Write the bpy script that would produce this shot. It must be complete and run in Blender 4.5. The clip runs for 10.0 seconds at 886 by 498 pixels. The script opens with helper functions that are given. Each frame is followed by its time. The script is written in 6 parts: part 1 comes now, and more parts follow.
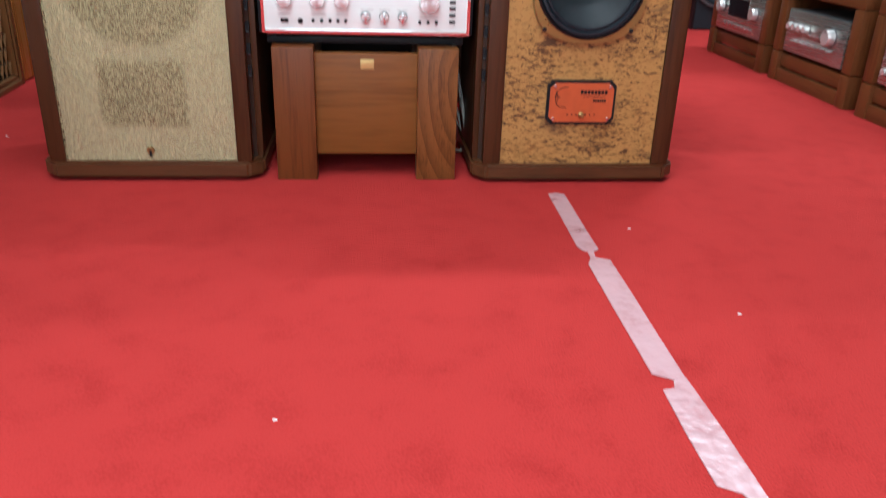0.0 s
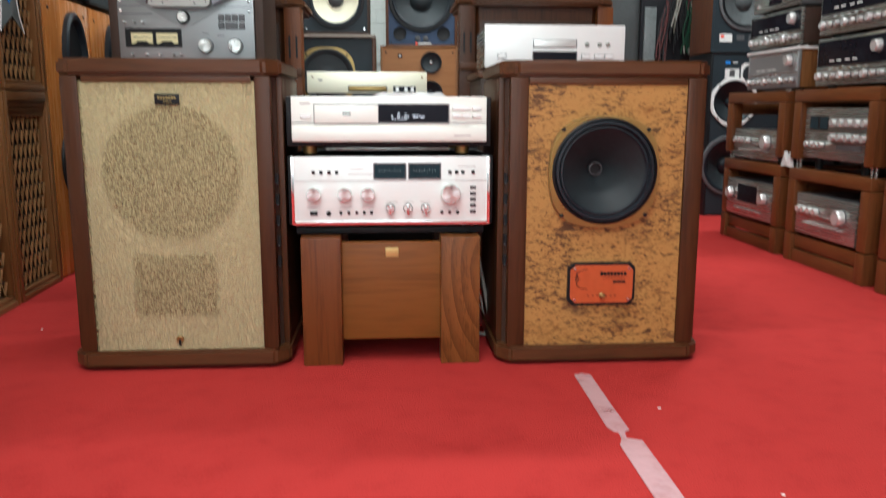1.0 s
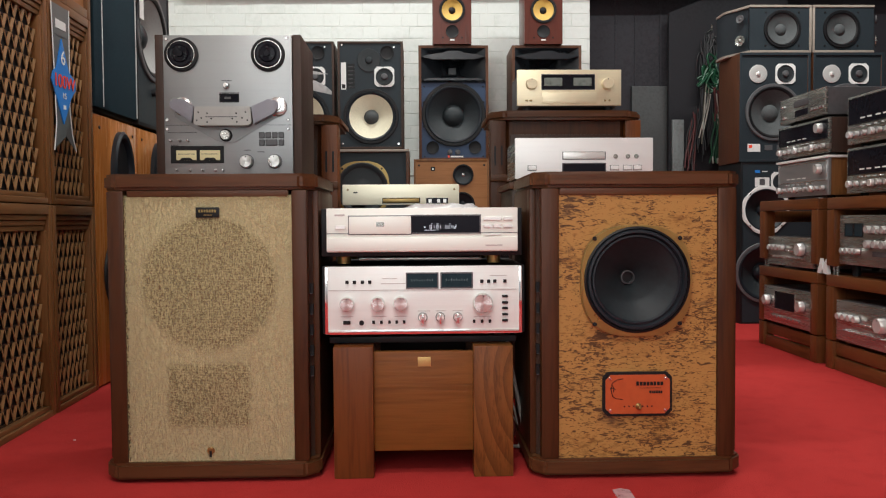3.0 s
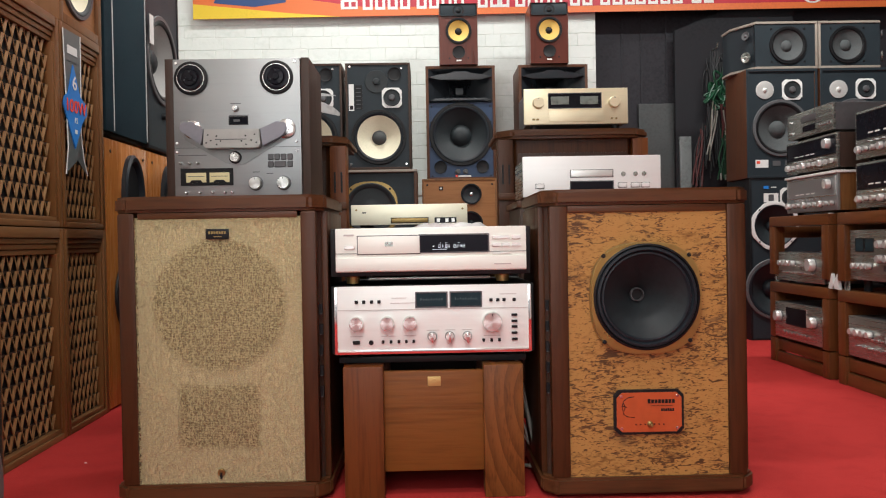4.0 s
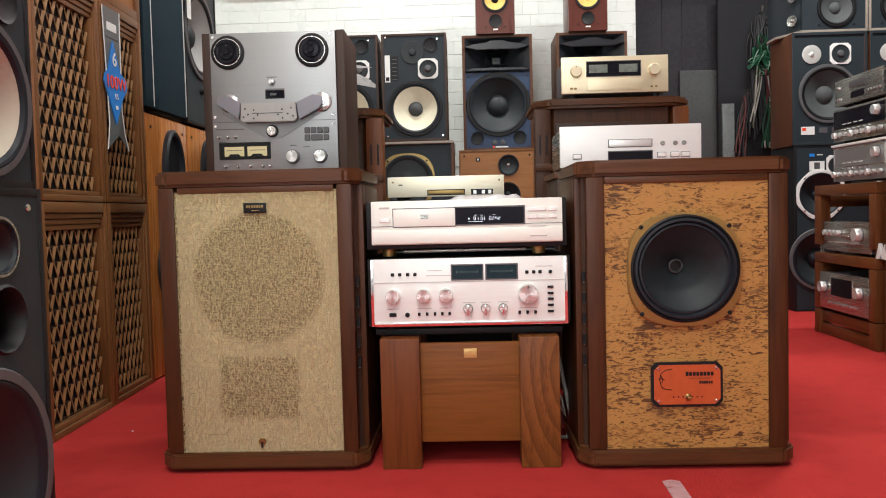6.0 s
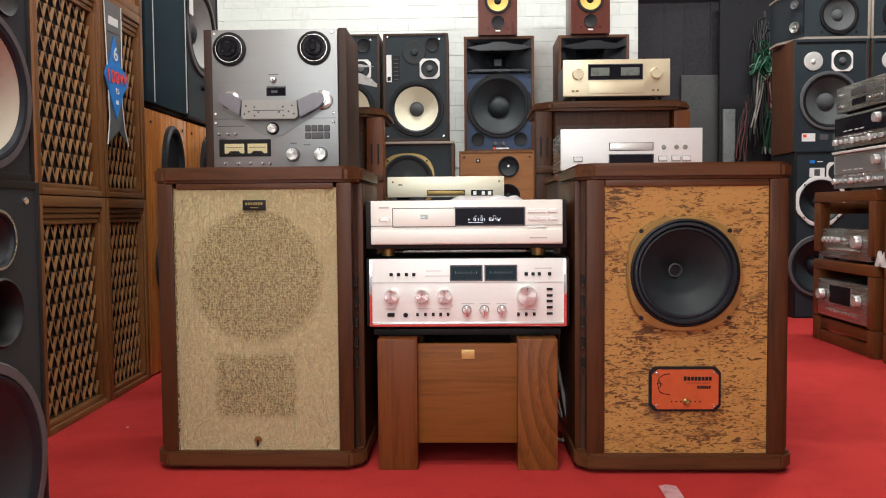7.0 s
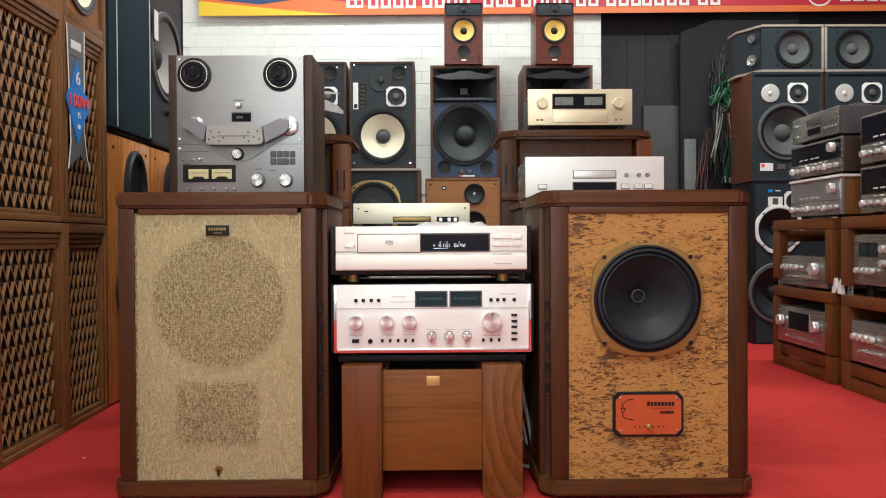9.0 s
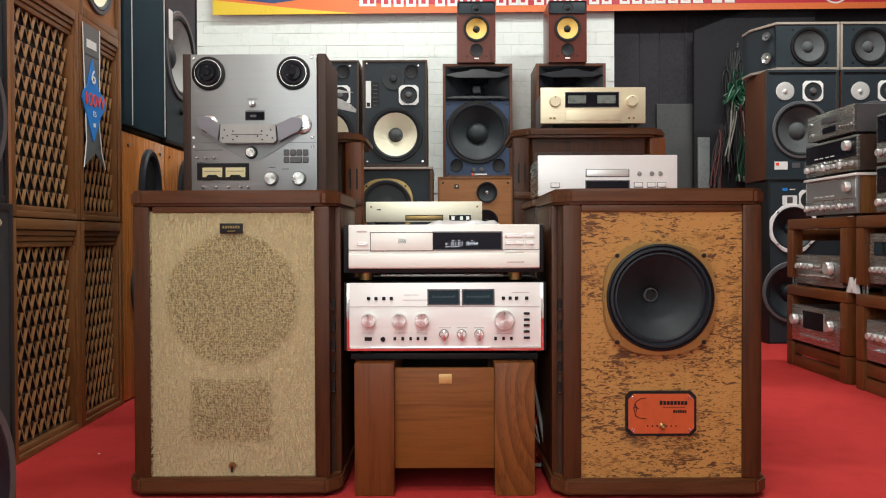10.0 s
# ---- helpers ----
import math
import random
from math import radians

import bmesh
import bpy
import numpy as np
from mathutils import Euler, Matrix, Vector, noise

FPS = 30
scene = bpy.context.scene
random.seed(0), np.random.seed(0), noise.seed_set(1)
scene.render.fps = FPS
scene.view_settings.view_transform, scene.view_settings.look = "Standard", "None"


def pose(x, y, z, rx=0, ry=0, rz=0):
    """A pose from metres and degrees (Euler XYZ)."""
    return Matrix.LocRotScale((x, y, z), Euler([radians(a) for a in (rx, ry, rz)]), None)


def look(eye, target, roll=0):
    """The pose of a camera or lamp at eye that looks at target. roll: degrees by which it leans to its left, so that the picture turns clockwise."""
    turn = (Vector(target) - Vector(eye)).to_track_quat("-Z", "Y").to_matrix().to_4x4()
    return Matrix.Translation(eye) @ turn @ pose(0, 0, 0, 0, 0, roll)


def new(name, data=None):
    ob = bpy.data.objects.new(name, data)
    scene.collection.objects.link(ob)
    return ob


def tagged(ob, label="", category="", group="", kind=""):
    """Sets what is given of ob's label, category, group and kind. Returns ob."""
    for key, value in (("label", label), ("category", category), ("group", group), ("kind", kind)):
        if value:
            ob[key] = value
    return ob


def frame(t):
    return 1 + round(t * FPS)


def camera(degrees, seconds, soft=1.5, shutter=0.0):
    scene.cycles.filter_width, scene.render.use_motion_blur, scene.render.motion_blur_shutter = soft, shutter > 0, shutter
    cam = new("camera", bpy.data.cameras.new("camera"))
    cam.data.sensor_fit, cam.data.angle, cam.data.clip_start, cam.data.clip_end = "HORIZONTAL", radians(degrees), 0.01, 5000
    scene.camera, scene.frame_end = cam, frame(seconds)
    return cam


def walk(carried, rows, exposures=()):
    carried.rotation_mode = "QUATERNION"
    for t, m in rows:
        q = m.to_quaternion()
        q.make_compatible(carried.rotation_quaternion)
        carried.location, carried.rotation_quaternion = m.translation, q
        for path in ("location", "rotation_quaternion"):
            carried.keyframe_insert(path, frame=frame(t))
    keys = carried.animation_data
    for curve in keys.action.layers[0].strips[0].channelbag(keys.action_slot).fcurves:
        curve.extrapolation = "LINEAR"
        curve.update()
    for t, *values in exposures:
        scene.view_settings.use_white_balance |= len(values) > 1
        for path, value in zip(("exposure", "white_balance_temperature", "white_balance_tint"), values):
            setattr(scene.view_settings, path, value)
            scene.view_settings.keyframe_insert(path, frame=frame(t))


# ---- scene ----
cam = camera(59.1, 10.0, 1.1, 0.5)
EXPOSURES = [(0.0, 0.12, 5400, 1), (0.5, 0.10, 5500, 1), (1.0, 0.04, 5950, 2), (1.5, -0.08, 6250, 4), (2.0, -0.34, 6450, 7), (2.5, -0.40, 6500, 9), (4.0, -0.25, 6500, 10), (4.5, -0.08, 6500, 10), (8.0, -0.12, 6500, 9), (9.0, -0.09, 6450, 7), (10.0, -0.18, 6450, 7)]
PATH = [
    (0, (-0.001, 0.228, 0.600), (0.188, 2.046, -0.211), 1.9),
    (0.5, (-0.013, 0.214, 0.611), (0.166, 2.112, 0.004), 0.7),
    (1, (-0.008, 0.210, 0.590), (0.130, 2.174, 0.239), 0.1),
    (1.5, (-0.009, 0.202, 0.591), (0.077, 2.191, 0.398), 0.0),
    (2, (-0.010, 0.199, 0.585), (0.049, 2.194, 0.460), -0.1),
    (2.5, (-0.007, 0.204, 0.588), (0.066, 2.200, 0.486), 0.0),
    (3.8, (-0.006, 0.199, 0.592), (0.016, 2.198, 0.563), -1.15),
    (4, (-0.006, 0.199, 0.590), (0.028, 2.198, 0.566), -1.0),
    (4.5, (-0.004, 0.197, 0.590), (0.046, 2.197, 0.570), -0.9),
    (5, (-0.003, 0.197, 0.589), (0.018, 2.197, 0.557), -0.7),
    (5.5, (0.004, 0.206, 0.589), (-0.026, 2.204, 0.519), -0.5),
    (6, (0.001, 0.201, 0.593), (-0.065, 2.198, 0.497), -1.4),
    (7.5, (-0.002, 0.209, 0.589), (-0.042, 2.206, 0.496), 0.4),
    (8, (-0.001, 0.206, 0.585), (-0.008, 2.204, 0.495), 0.8),
    (8.5, (0.001, 0.204, 0.587), (0.014, 2.203, 0.545), -0.2),
    (9, (0.002, 0.205, 0.588), (0.026, 2.205, 0.564), -0.3),
    (9.5, (0.001, 0.201, 0.589), (0.009, 2.201, 0.563), -0.2),
    (10, (0.001, 0.202, 0.588), (-0.006, 2.202, 0.560), -0.2),
]
walk(cam, [(t, look(eye, target, roll)) for t, eye, target, roll in PATH], EXPOSURES)

# ---- light ----
world = bpy.data.worlds.new("world")
scene.world = world
world.use_nodes = True
world.node_tree.nodes["Background"].inputs[0].default_value = (0.9, 0.95, 1.0, 1)
world.node_tree.nodes["Background"].inputs[1].default_value = 0.6

DAYLIGHT = 42
# unseen ceiling lamps, added where the room needs light: x, y, z, power
LAMPS = [(-0.3, -0.4, 2.93, 52), (-0.15, 1.1, 2.93, 34), (-0.4, 4.1, 2.93, 44), (1.72, 3.5, 2.93, 68)]


# ---- materials ----
def mat(name, col, rough=0.5, metal=0.0, col2=None, var=0.15, scale=6.0, stretch=(1, 1, 1), fine=60.0, bump=0.05, spec=0.5, coat=0.0, distort=0.0, lo=0.35, hi=0.65):
    """Two-scale noise between two colours, roughness variation and fine relief; stretch sets the grain."""
    m = bpy.data.materials.new(name)
    m.use_nodes = True
    nt = m.node_tree
    n, l = nt.nodes, nt.links
    p = n["Principled BSDF"]
    tc = n.new("ShaderNodeTexCoord")
    mp = n.new("ShaderNodeMapping")
    mp.inputs["Scale"].default_value = stretch
    l.new(tc.outputs["Object"], mp.inputs["Vector"])
    info = n.new("ShaderNodeObjectInfo")
    off = n.new("ShaderNodeVectorMath")
    off.operation = "MULTIPLY_ADD"
    comb = n.new("ShaderNodeCombineXYZ")
    for i in range(3):
        l.new(info.outputs["Random"], comb.inputs[i])
    l.new(comb.outputs[0], off.inputs[0])
    off.inputs[1].default_value = (7.3, 3.1, 5.7)
    l.new(mp.outputs[0], off.inputs[2])
    a = n.new("ShaderNodeTexNoise")
    a.inputs["Scale"].default_value, a.inputs["Detail"].default_value, a.inputs["Distortion"].default_value = scale, 5, distort
    l.new(off.outputs[0], a.inputs["Vector"])
    b = n.new("ShaderNodeTexNoise")
    b.inputs["Scale"].default_value, b.inputs["Detail"].default_value = fine, 3
    l.new(off.outputs[0], b.inputs["Vector"])
    mix = n.new("ShaderNodeMath")
    mix.operation = "MULTIPLY_ADD"
    mix.inputs[1].default_value = 0.6
    l.new(b.outputs["Fac"], mix.inputs[0])
    sc = n.new("ShaderNodeMath")
    sc.operation = "MULTIPLY"
    sc.inputs[1].default_value = 0.7
    l.new(a.outputs["Fac"], sc.inputs[0])
    l.new(sc.outputs[0], mix.inputs[2])
    ramp = n.new("ShaderNodeValToRGB")
    c2 = col2 or tuple(min(1, c * (1 + var)) for c in col)
    c1 = col if col2 else tuple(c * (1 - var) for c in col)
    ramp.color_ramp.elements[0].position, ramp.color_ramp.elements[0].color = lo, (*c1, 1)
    ramp.color_ramp.elements[1].position, ramp.color_ramp.elements[1].color = hi, (*c2, 1)
    l.new(mix.outputs[0], ramp.inputs[0])
    l.new(ramp.outputs[0], p.inputs["Base Color"])
    mr = n.new("ShaderNodeMapRange")
    mr.inputs[3].default_value, mr.inputs[4].default_value = max(0.02, rough - 0.08), min(1, rough + 0.08)
    l.new(a.outputs["Fac"], mr.inputs[0])
    l.new(mr.outputs[0], p.inputs["Roughness"])
    p.inputs["Metallic"].default_value = metal
    p.inputs["Specular IOR Level"].default_value = spec
    p.inputs["Coat Weight"].default_value = coat
    if bump:
        bp = n.new("ShaderNodeBump")
        bp.inputs["Strength"].default_value, bp.inputs["Distance"].default_value = bump, 0.004
        l.new(b.outputs["Fac"], bp.inputs["Height"])
        l.new(bp.outputs[0], p.inputs["Normal"])
    return m


def wood(name, c1, c2, grain="z", rough=0.42, scale=2.2, coat=0.0):
    s = {"x": (1, 14, 14), "y": (14, 1, 14), "z": (14, 14, 1)}[grain]
    return mat(name, c1, rough, 0, c2, scale=scale, stretch=s, fine=9, bump=0.12, distort=0.6, lo=0.32, hi=0.68, coat=coat, spec=0.3)


def glow(name, col, strength):
    m = bpy.data.materials.new(name)
    m.use_nodes = True
    p = m.node_tree.nodes["Principled BSDF"]
    p.inputs["Base Color"].default_value = (*col, 1)
    p.inputs["Emission Color"].default_value, p.inputs["Emission Strength"].default_value = (*col, 1), strength
    return m


WALNUT = wood("walnut", (0.024, 0.0085, 0.0035), (0.070, 0.024, 0.008))
WALNUT_X = wood("walnut_along", (0.036, 0.013, 0.005), (0.100, 0.037, 0.013), "x")
TEAK = wood("teak", (0.112, 0.036, 0.0075), (0.205, 0.072, 0.014), "x", 0.45)
TEAK_LEG = wood("teak_leg", (0.062, 0.016, 0.0045), (0.155, 0.046, 0.011), "z", 0.4)
TEAK_FIGURED = mat("figured_teak", (0.085, 0.028, 0.007), 0.4, 0, (0.205, 0.074, 0.018), scale=3.0, stretch=(6, 6, 1.1), fine=40, bump=0.12, distort=1.0, spec=0.3)


def figure(m, dark):
    """Broad curved growth rings laid over a wood."""
    nt = m.node_tree
    n, l = nt.nodes, nt.links
    p = n["Principled BSDF"]
    base = p.inputs["Base Color"].links[0].from_socket
    tc = n.new("ShaderNodeTexCoord")
    mp = n.new("ShaderNodeMapping")
    mp.inputs["Scale"].default_value = (1.0, 1.0, 0.42)
    mp.inputs["Rotation"].default_value = (0, radians(14), 0)
    l.new(tc.outputs["Object"], mp.inputs[0])
    w = n.new("ShaderNodeTexWave")
    w.wave_type, w.rings_direction, w.wave_profile = "RINGS", "Y", "SAW"
    mp.inputs["Location"].default_value = (-0.245, 0, -0.03)
    w.inputs["Scale"].default_value, w.inputs["Distortion"].default_value = 14, 5.5
    w.inputs["Detail"].default_value, w.inputs["Detail Scale"].default_value = 2, 0.5
    l.new(mp.outputs[0], w.inputs[0])
    r = n.new("ShaderNodeMapRange")
    r.inputs[1].default_value, r.inputs[2].default_value, r.inputs[4].default_value = 0.25, 1.0, 0.55
    l.new(w.outputs["Fac"], r.inputs[0])
    mx = n.new("ShaderNodeMix")
    mx.data_type = "RGBA"
    l.new(r.outputs[0], mx.inputs[0])
    l.new(base, mx.inputs[6])
    mx.inputs[7].default_value = (*dark, 1)
    l.new(mx.outputs[2], p.inputs["Base Color"])


figure(TEAK_FIGURED, (0.060, 0.018, 0.0045))
KUMIKO = wood("lattice_wood", (0.098, 0.048, 0.018), (0.36, 0.198, 0.083), "z", 0.5)
CABWOOD = wood("cabinet_wood", (0.088, 0.035, 0.011), (0.210, 0.090, 0.029), "z", 0.4)
CABWOOD_X = wood("cabinet_wood_along", (0.085, 0.037, 0.013), (0.200, 0.092, 0.034), "x", 0.4)
ORANGE_WOOD = wood("orange_wood", (0.32, 0.100, 0.024), (0.50, 0.185, 0.046), "z", 0.27)
MONITOR_WOOD = wood("monitor_wood", (0.046, 0.017, 0.008), (0.105, 0.040, 0.018), "z", 0.45)
TAN_VENEER = wood("tan_veneer", (0.25, 0.105, 0.036), (0.36, 0.16, 0.060), "x", 0.5)
RACK_WOOD = wood("rack_wood", (0.060, 0.019, 0.006), (0.150, 0.052, 0.016), "z", 0.35)
RACK_WOOD_X = wood("rack_wood_along", (0.062, 0.020, 0.0065), (0.155, 0.054, 0.017), "x", 0.35)
DARK_WOOD = wood("dark_wood", (0.028, 0.017, 0.013), (0.062, 0.036, 0.026), "z", 0.5)
CHERRY = wood("cherry", (0.055, 0.013, 0.009), (0.105, 0.026, 0.017), "z", 0.3)
LIGHT_EDGE = wood("light_edge", (0.24, 0.20, 0.165), (0.34, 0.295, 0.25), "x", 0.5)
CARPET = mat("red_carpet", (0.310, 0.019, 0.018), 0.95, col2=(0.430, 0.034, 0.031), lo=0.34, hi=0.66, scale=14, fine=300, bump=0.6, spec=0.1)
WHITE_BRICK = mat("white_brick", (0.73, 0.78, 0.73), 0.7, col2=(0.84, 0.88, 0.84), scale=4, fine=30, bump=0.7)
WHITE_WALL = mat("white_wall", (0.80, 0.83, 0.80), 0.8, var=0.05, scale=2, bump=0.05)
DARK_PARTITION = mat("dark_partition", (0.019, 0.019, 0.022), 0.75, var=0.3, scale=1.5, bump=0.05, spec=0.2)
DARK_SHEET = mat("dark_sheet", (0.031, 0.030, 0.035), 0.75, var=0.3, scale=1.5, bump=0.05, spec=0.2)
GREY_PAVE = mat("grey_pavement", (0.30, 0.29, 0.28), 0.85, var=0.15, scale=2)
HORN_BLACK = mat("horn_black", (0.014, 0.017, 0.021), 0.25, var=0.15, bump=0.03)
PALE_BOARD = mat("pale_board", (0.16, 0.18, 0.18), 0.6, var=0.25, scale=5)
GREY_DOOR = mat("grey_door", (0.055, 0.060, 0.061), 0.6, var=0.3, scale=2)
CEIL = mat("ceiling_paint", (0.7, 0.7, 0.68), 0.8, var=0.05)
BLACK_BAFFLE = mat("black_baffle", (0.020, 0.028, 0.034), 0.5, var=0.2, bump=0.1, fine=200, spec=0.25)
BLACK = mat("black_metal", (0.007, 0.007, 0.008), 0.5, var=0.3, spec=0.3)
RUBBER = mat("rubber", (0.010, 0.014, 0.019), 0.45, var=0.2, spec=0.35)
CONE_DARK = mat("dark_cone", (0.013, 0.018, 0.021), 0.6, var=0.25, scale=10, fine=90, bump=0.1)
CONE_GREY = mat("grey_cone", (0.060, 0.066, 0.068), 0.75, var=0.2, fine=120, bump=0.2)
CONE_CREAM = mat("cream_cone", (0.82, 0.77, 0.58), 0.75, var=0.08, fine=120, bump=0.15)
CONE_PALE = mat("pale_grey_cone", (0.31, 0.31, 0.30), 0.75, var=0.12, fine=120, bump=0.15)
CONE_YELLOW = mat("yellow_cone", (0.66, 0.42, 0.10), 0.6, var=0.15, fine=200, bump=0.3)
BLUE_BAFFLE = mat("blue_baffle", (0.020, 0.041, 0.088), 0.6, var=0.2, bump=0.1)
TEAL_CLOTH = mat("teal_grille_cloth", (0.016, 0.032, 0.042), 0.9, var=0.2, fine=300, bump=0.4, spec=0.1)
SILVER = mat("brushed_silver", (0.80, 0.80, 0.77), 0.33, 0.5, var=0.05, scale=3, stretch=(1, 1, 40), bump=0.02)
PINKSILVER = mat("champagne_panel", (0.86, 0.90, 0.87), 0.33, 0.12, var=0.03, scale=3, stretch=(1, 1, 40), bump=0.02)
GOLD_PANEL = mat("gold_panel", (0.86, 0.77, 0.54), 0.36, 0.4, var=0.05, scale=3, stretch=(1, 1, 40), bump=0.02)
CHAMPAGNE = mat("champagne_player_panel", (0.87, 0.90, 0.83), 0.33, 0.08, var=0.03, scale=3, stretch=(1, 1, 40), bump=0.02)
CREAM_PANEL = mat("cream_gold_panel", (0.97, 0.94, 0.74), 0.42, 0.5, var=0.03, scale=3, stretch=(1, 1, 40), bump=0.02)
WHITE_PANEL = mat("pale_silver_panel", (0.93, 0.93, 0.91), 0.36, 0.15, var=0.03, scale=3, stretch=(1, 1, 40), bump=0.02)
DECK_GREY = mat("deck_grey", (0.335, 0.350, 0.352), 0.38, 0.6, var=0.05, scale=3, stretch=(1, 1, 40), bump=0.02)
PRINT = mat("faint_print", (0.50, 0.47, 0.45), 0.5, var=0.1)
HEAD_GREY = mat("head_cover_grey", (0.38, 0.37, 0.35), 0.4, 0.5, var=0.08)
BACKING_GREY = mat("head_backing_grey", (0.25, 0.26, 0.26), 0.35, 0.5, var=0.06)
ARM_GREY = mat("arm_grey", (0.24, 0.235, 0.265), 0.45, 0.4, var=0.08)
CHROME = mat("chrome", (0.74, 0.74, 0.73), 0.16, 0.88, var=0.05)
KNOB = mat("turned_aluminium", (0.78, 0.79, 0.76), 0.26, 0.88, var=0.05, bump=0)
_p = KNOB.node_tree.nodes["Principled BSDF"]
_tg = KNOB.node_tree.nodes.new("ShaderNodeTangent")
_tg.direction_type, _tg.axis = "RADIAL", "Y"
_p.inputs["Anisotropic"].default_value = 0.8
KNOB.node_tree.links.new(_tg.outputs[0], _p.inputs["Tangent"])
POLISHED = mat("polished_edge", (0.85, 0.84, 0.83), 0.08, 1.0, var=0.03, bump=0)
RECEIVER_KNOB = mat("bright_knob", (0.80, 0.82, 0.80), 0.24, 0.6, var=0.05, bump=0)
STEEL = mat("receiver_silver", (0.36, 0.375, 0.345), 0.27, 0.78, var=0.08, scale=3, stretch=(1, 1, 30))
GREYMETAL = mat("grey_metal", (0.10, 0.10, 0.105), 0.5, 0.3, var=0.15)
LABEL_BRASS = mat("pale_brass", (0.60, 0.44, 0.17), 0.4, 0.6, var=0.08, scale=12)
GOLD_FRAME = mat("gold_paint", (0.33, 0.22, 0.072), 0.30, 0.75, var=0.10, scale=14)
BRASS = mat("brass", (0.31, 0.215, 0.08), 0.36, 0.8, var=0.12, scale=12)
DARKGLASS = mat("dark_glass", (0.010, 0.010, 0.014), 0.12, var=0.3, bump=0, spec=0.12)
METER_BLUE = mat("meter_glass", (0.018, 0.034, 0.042), 0.15, var=0.3, bump=0, spec=0.12)
METER_MARK = mat("pale_scale", (0.16, 0.24, 0.25), 0.4, var=0.1)
GLINT_GREY = mat("grey_green_glint", (0.17, 0.20, 0.18), 0.3, var=0.3, scale=30, bump=0)
METER_LIT = glow("lit_meter", (0.62, 0.54, 0.30), 0.22)
DISPLAY_LIT = glow("lit_digits", (0.80, 0.90, 1.0), 1.0)
ORANGE_PLATE = mat("orange_plate", (0.47, 0.088, 0.026), 0.35, var=0.08)
WHITE_PLASTIC = mat("white_plastic", (0.78, 0.78, 0.76), 0.4, var=0.05)
TAPE = mat("clear_tape", (0.62, 0.30, 0.32), 0.22, col2=(0.82, 0.55, 0.58), scale=14, fine=50, bump=0.6)
TAPE.node_tree.nodes["Principled BSDF"].inputs["Alpha"].default_value = 0.48
WRAP = mat("clear_wrap", (0.86, 0.86, 0.85), 0.18, var=0.05, bump=0.1)
WRAP.node_tree.nodes["Principled BSDF"].inputs["Alpha"].default_value = 0.6
BLUE_PRINT = mat("blue_print", (0.02, 0.20, 0.62), 0.4, var=0.08)
RED_PRINT = mat("orange_red_print", (0.85, 0.07, 0.03), 0.4, var=0.05)
GREY_RIBBON = mat("grey_ribbon", (0.095, 0.105, 0.105), 0.35, var=0.2)
BANNER_RED = mat("banner_red", (0.48, 0.022, 0.045), 0.5, var=0.1, scale=2)
BANNER_ORANGE = mat("banner_orange", (0.72, 0.17, 0.045), 0.5, var=0.1, scale=2)
BANNER_YELLOW = mat("banner_yellow", (0.78, 0.55, 0.04), 0.5, var=0.1, scale=2)
BANNER_BLUE = mat("banner_blue", (0.03, 0.07, 0.20), 0.5, var=0.1, scale=2)
CABLE_GREEN = mat("green_cable", (0.008, 0.062, 0.028), 0.4, var=0.2)
CABLE_RED = mat("red_cable", (0.085, 0.014, 0.014), 0.4, var=0.2)
CABLE_WHITE = mat("white_cable", (0.36, 0.35, 0.31), 0.4, var=0.1)
CABLE_GREY = mat("grey_cable", (0.10, 0.095, 0.07), 0.4, var=0.15)
CABLE_BLACK = mat("black_cable", (0.009, 0.009, 0.011), 0.5, var=0.2)


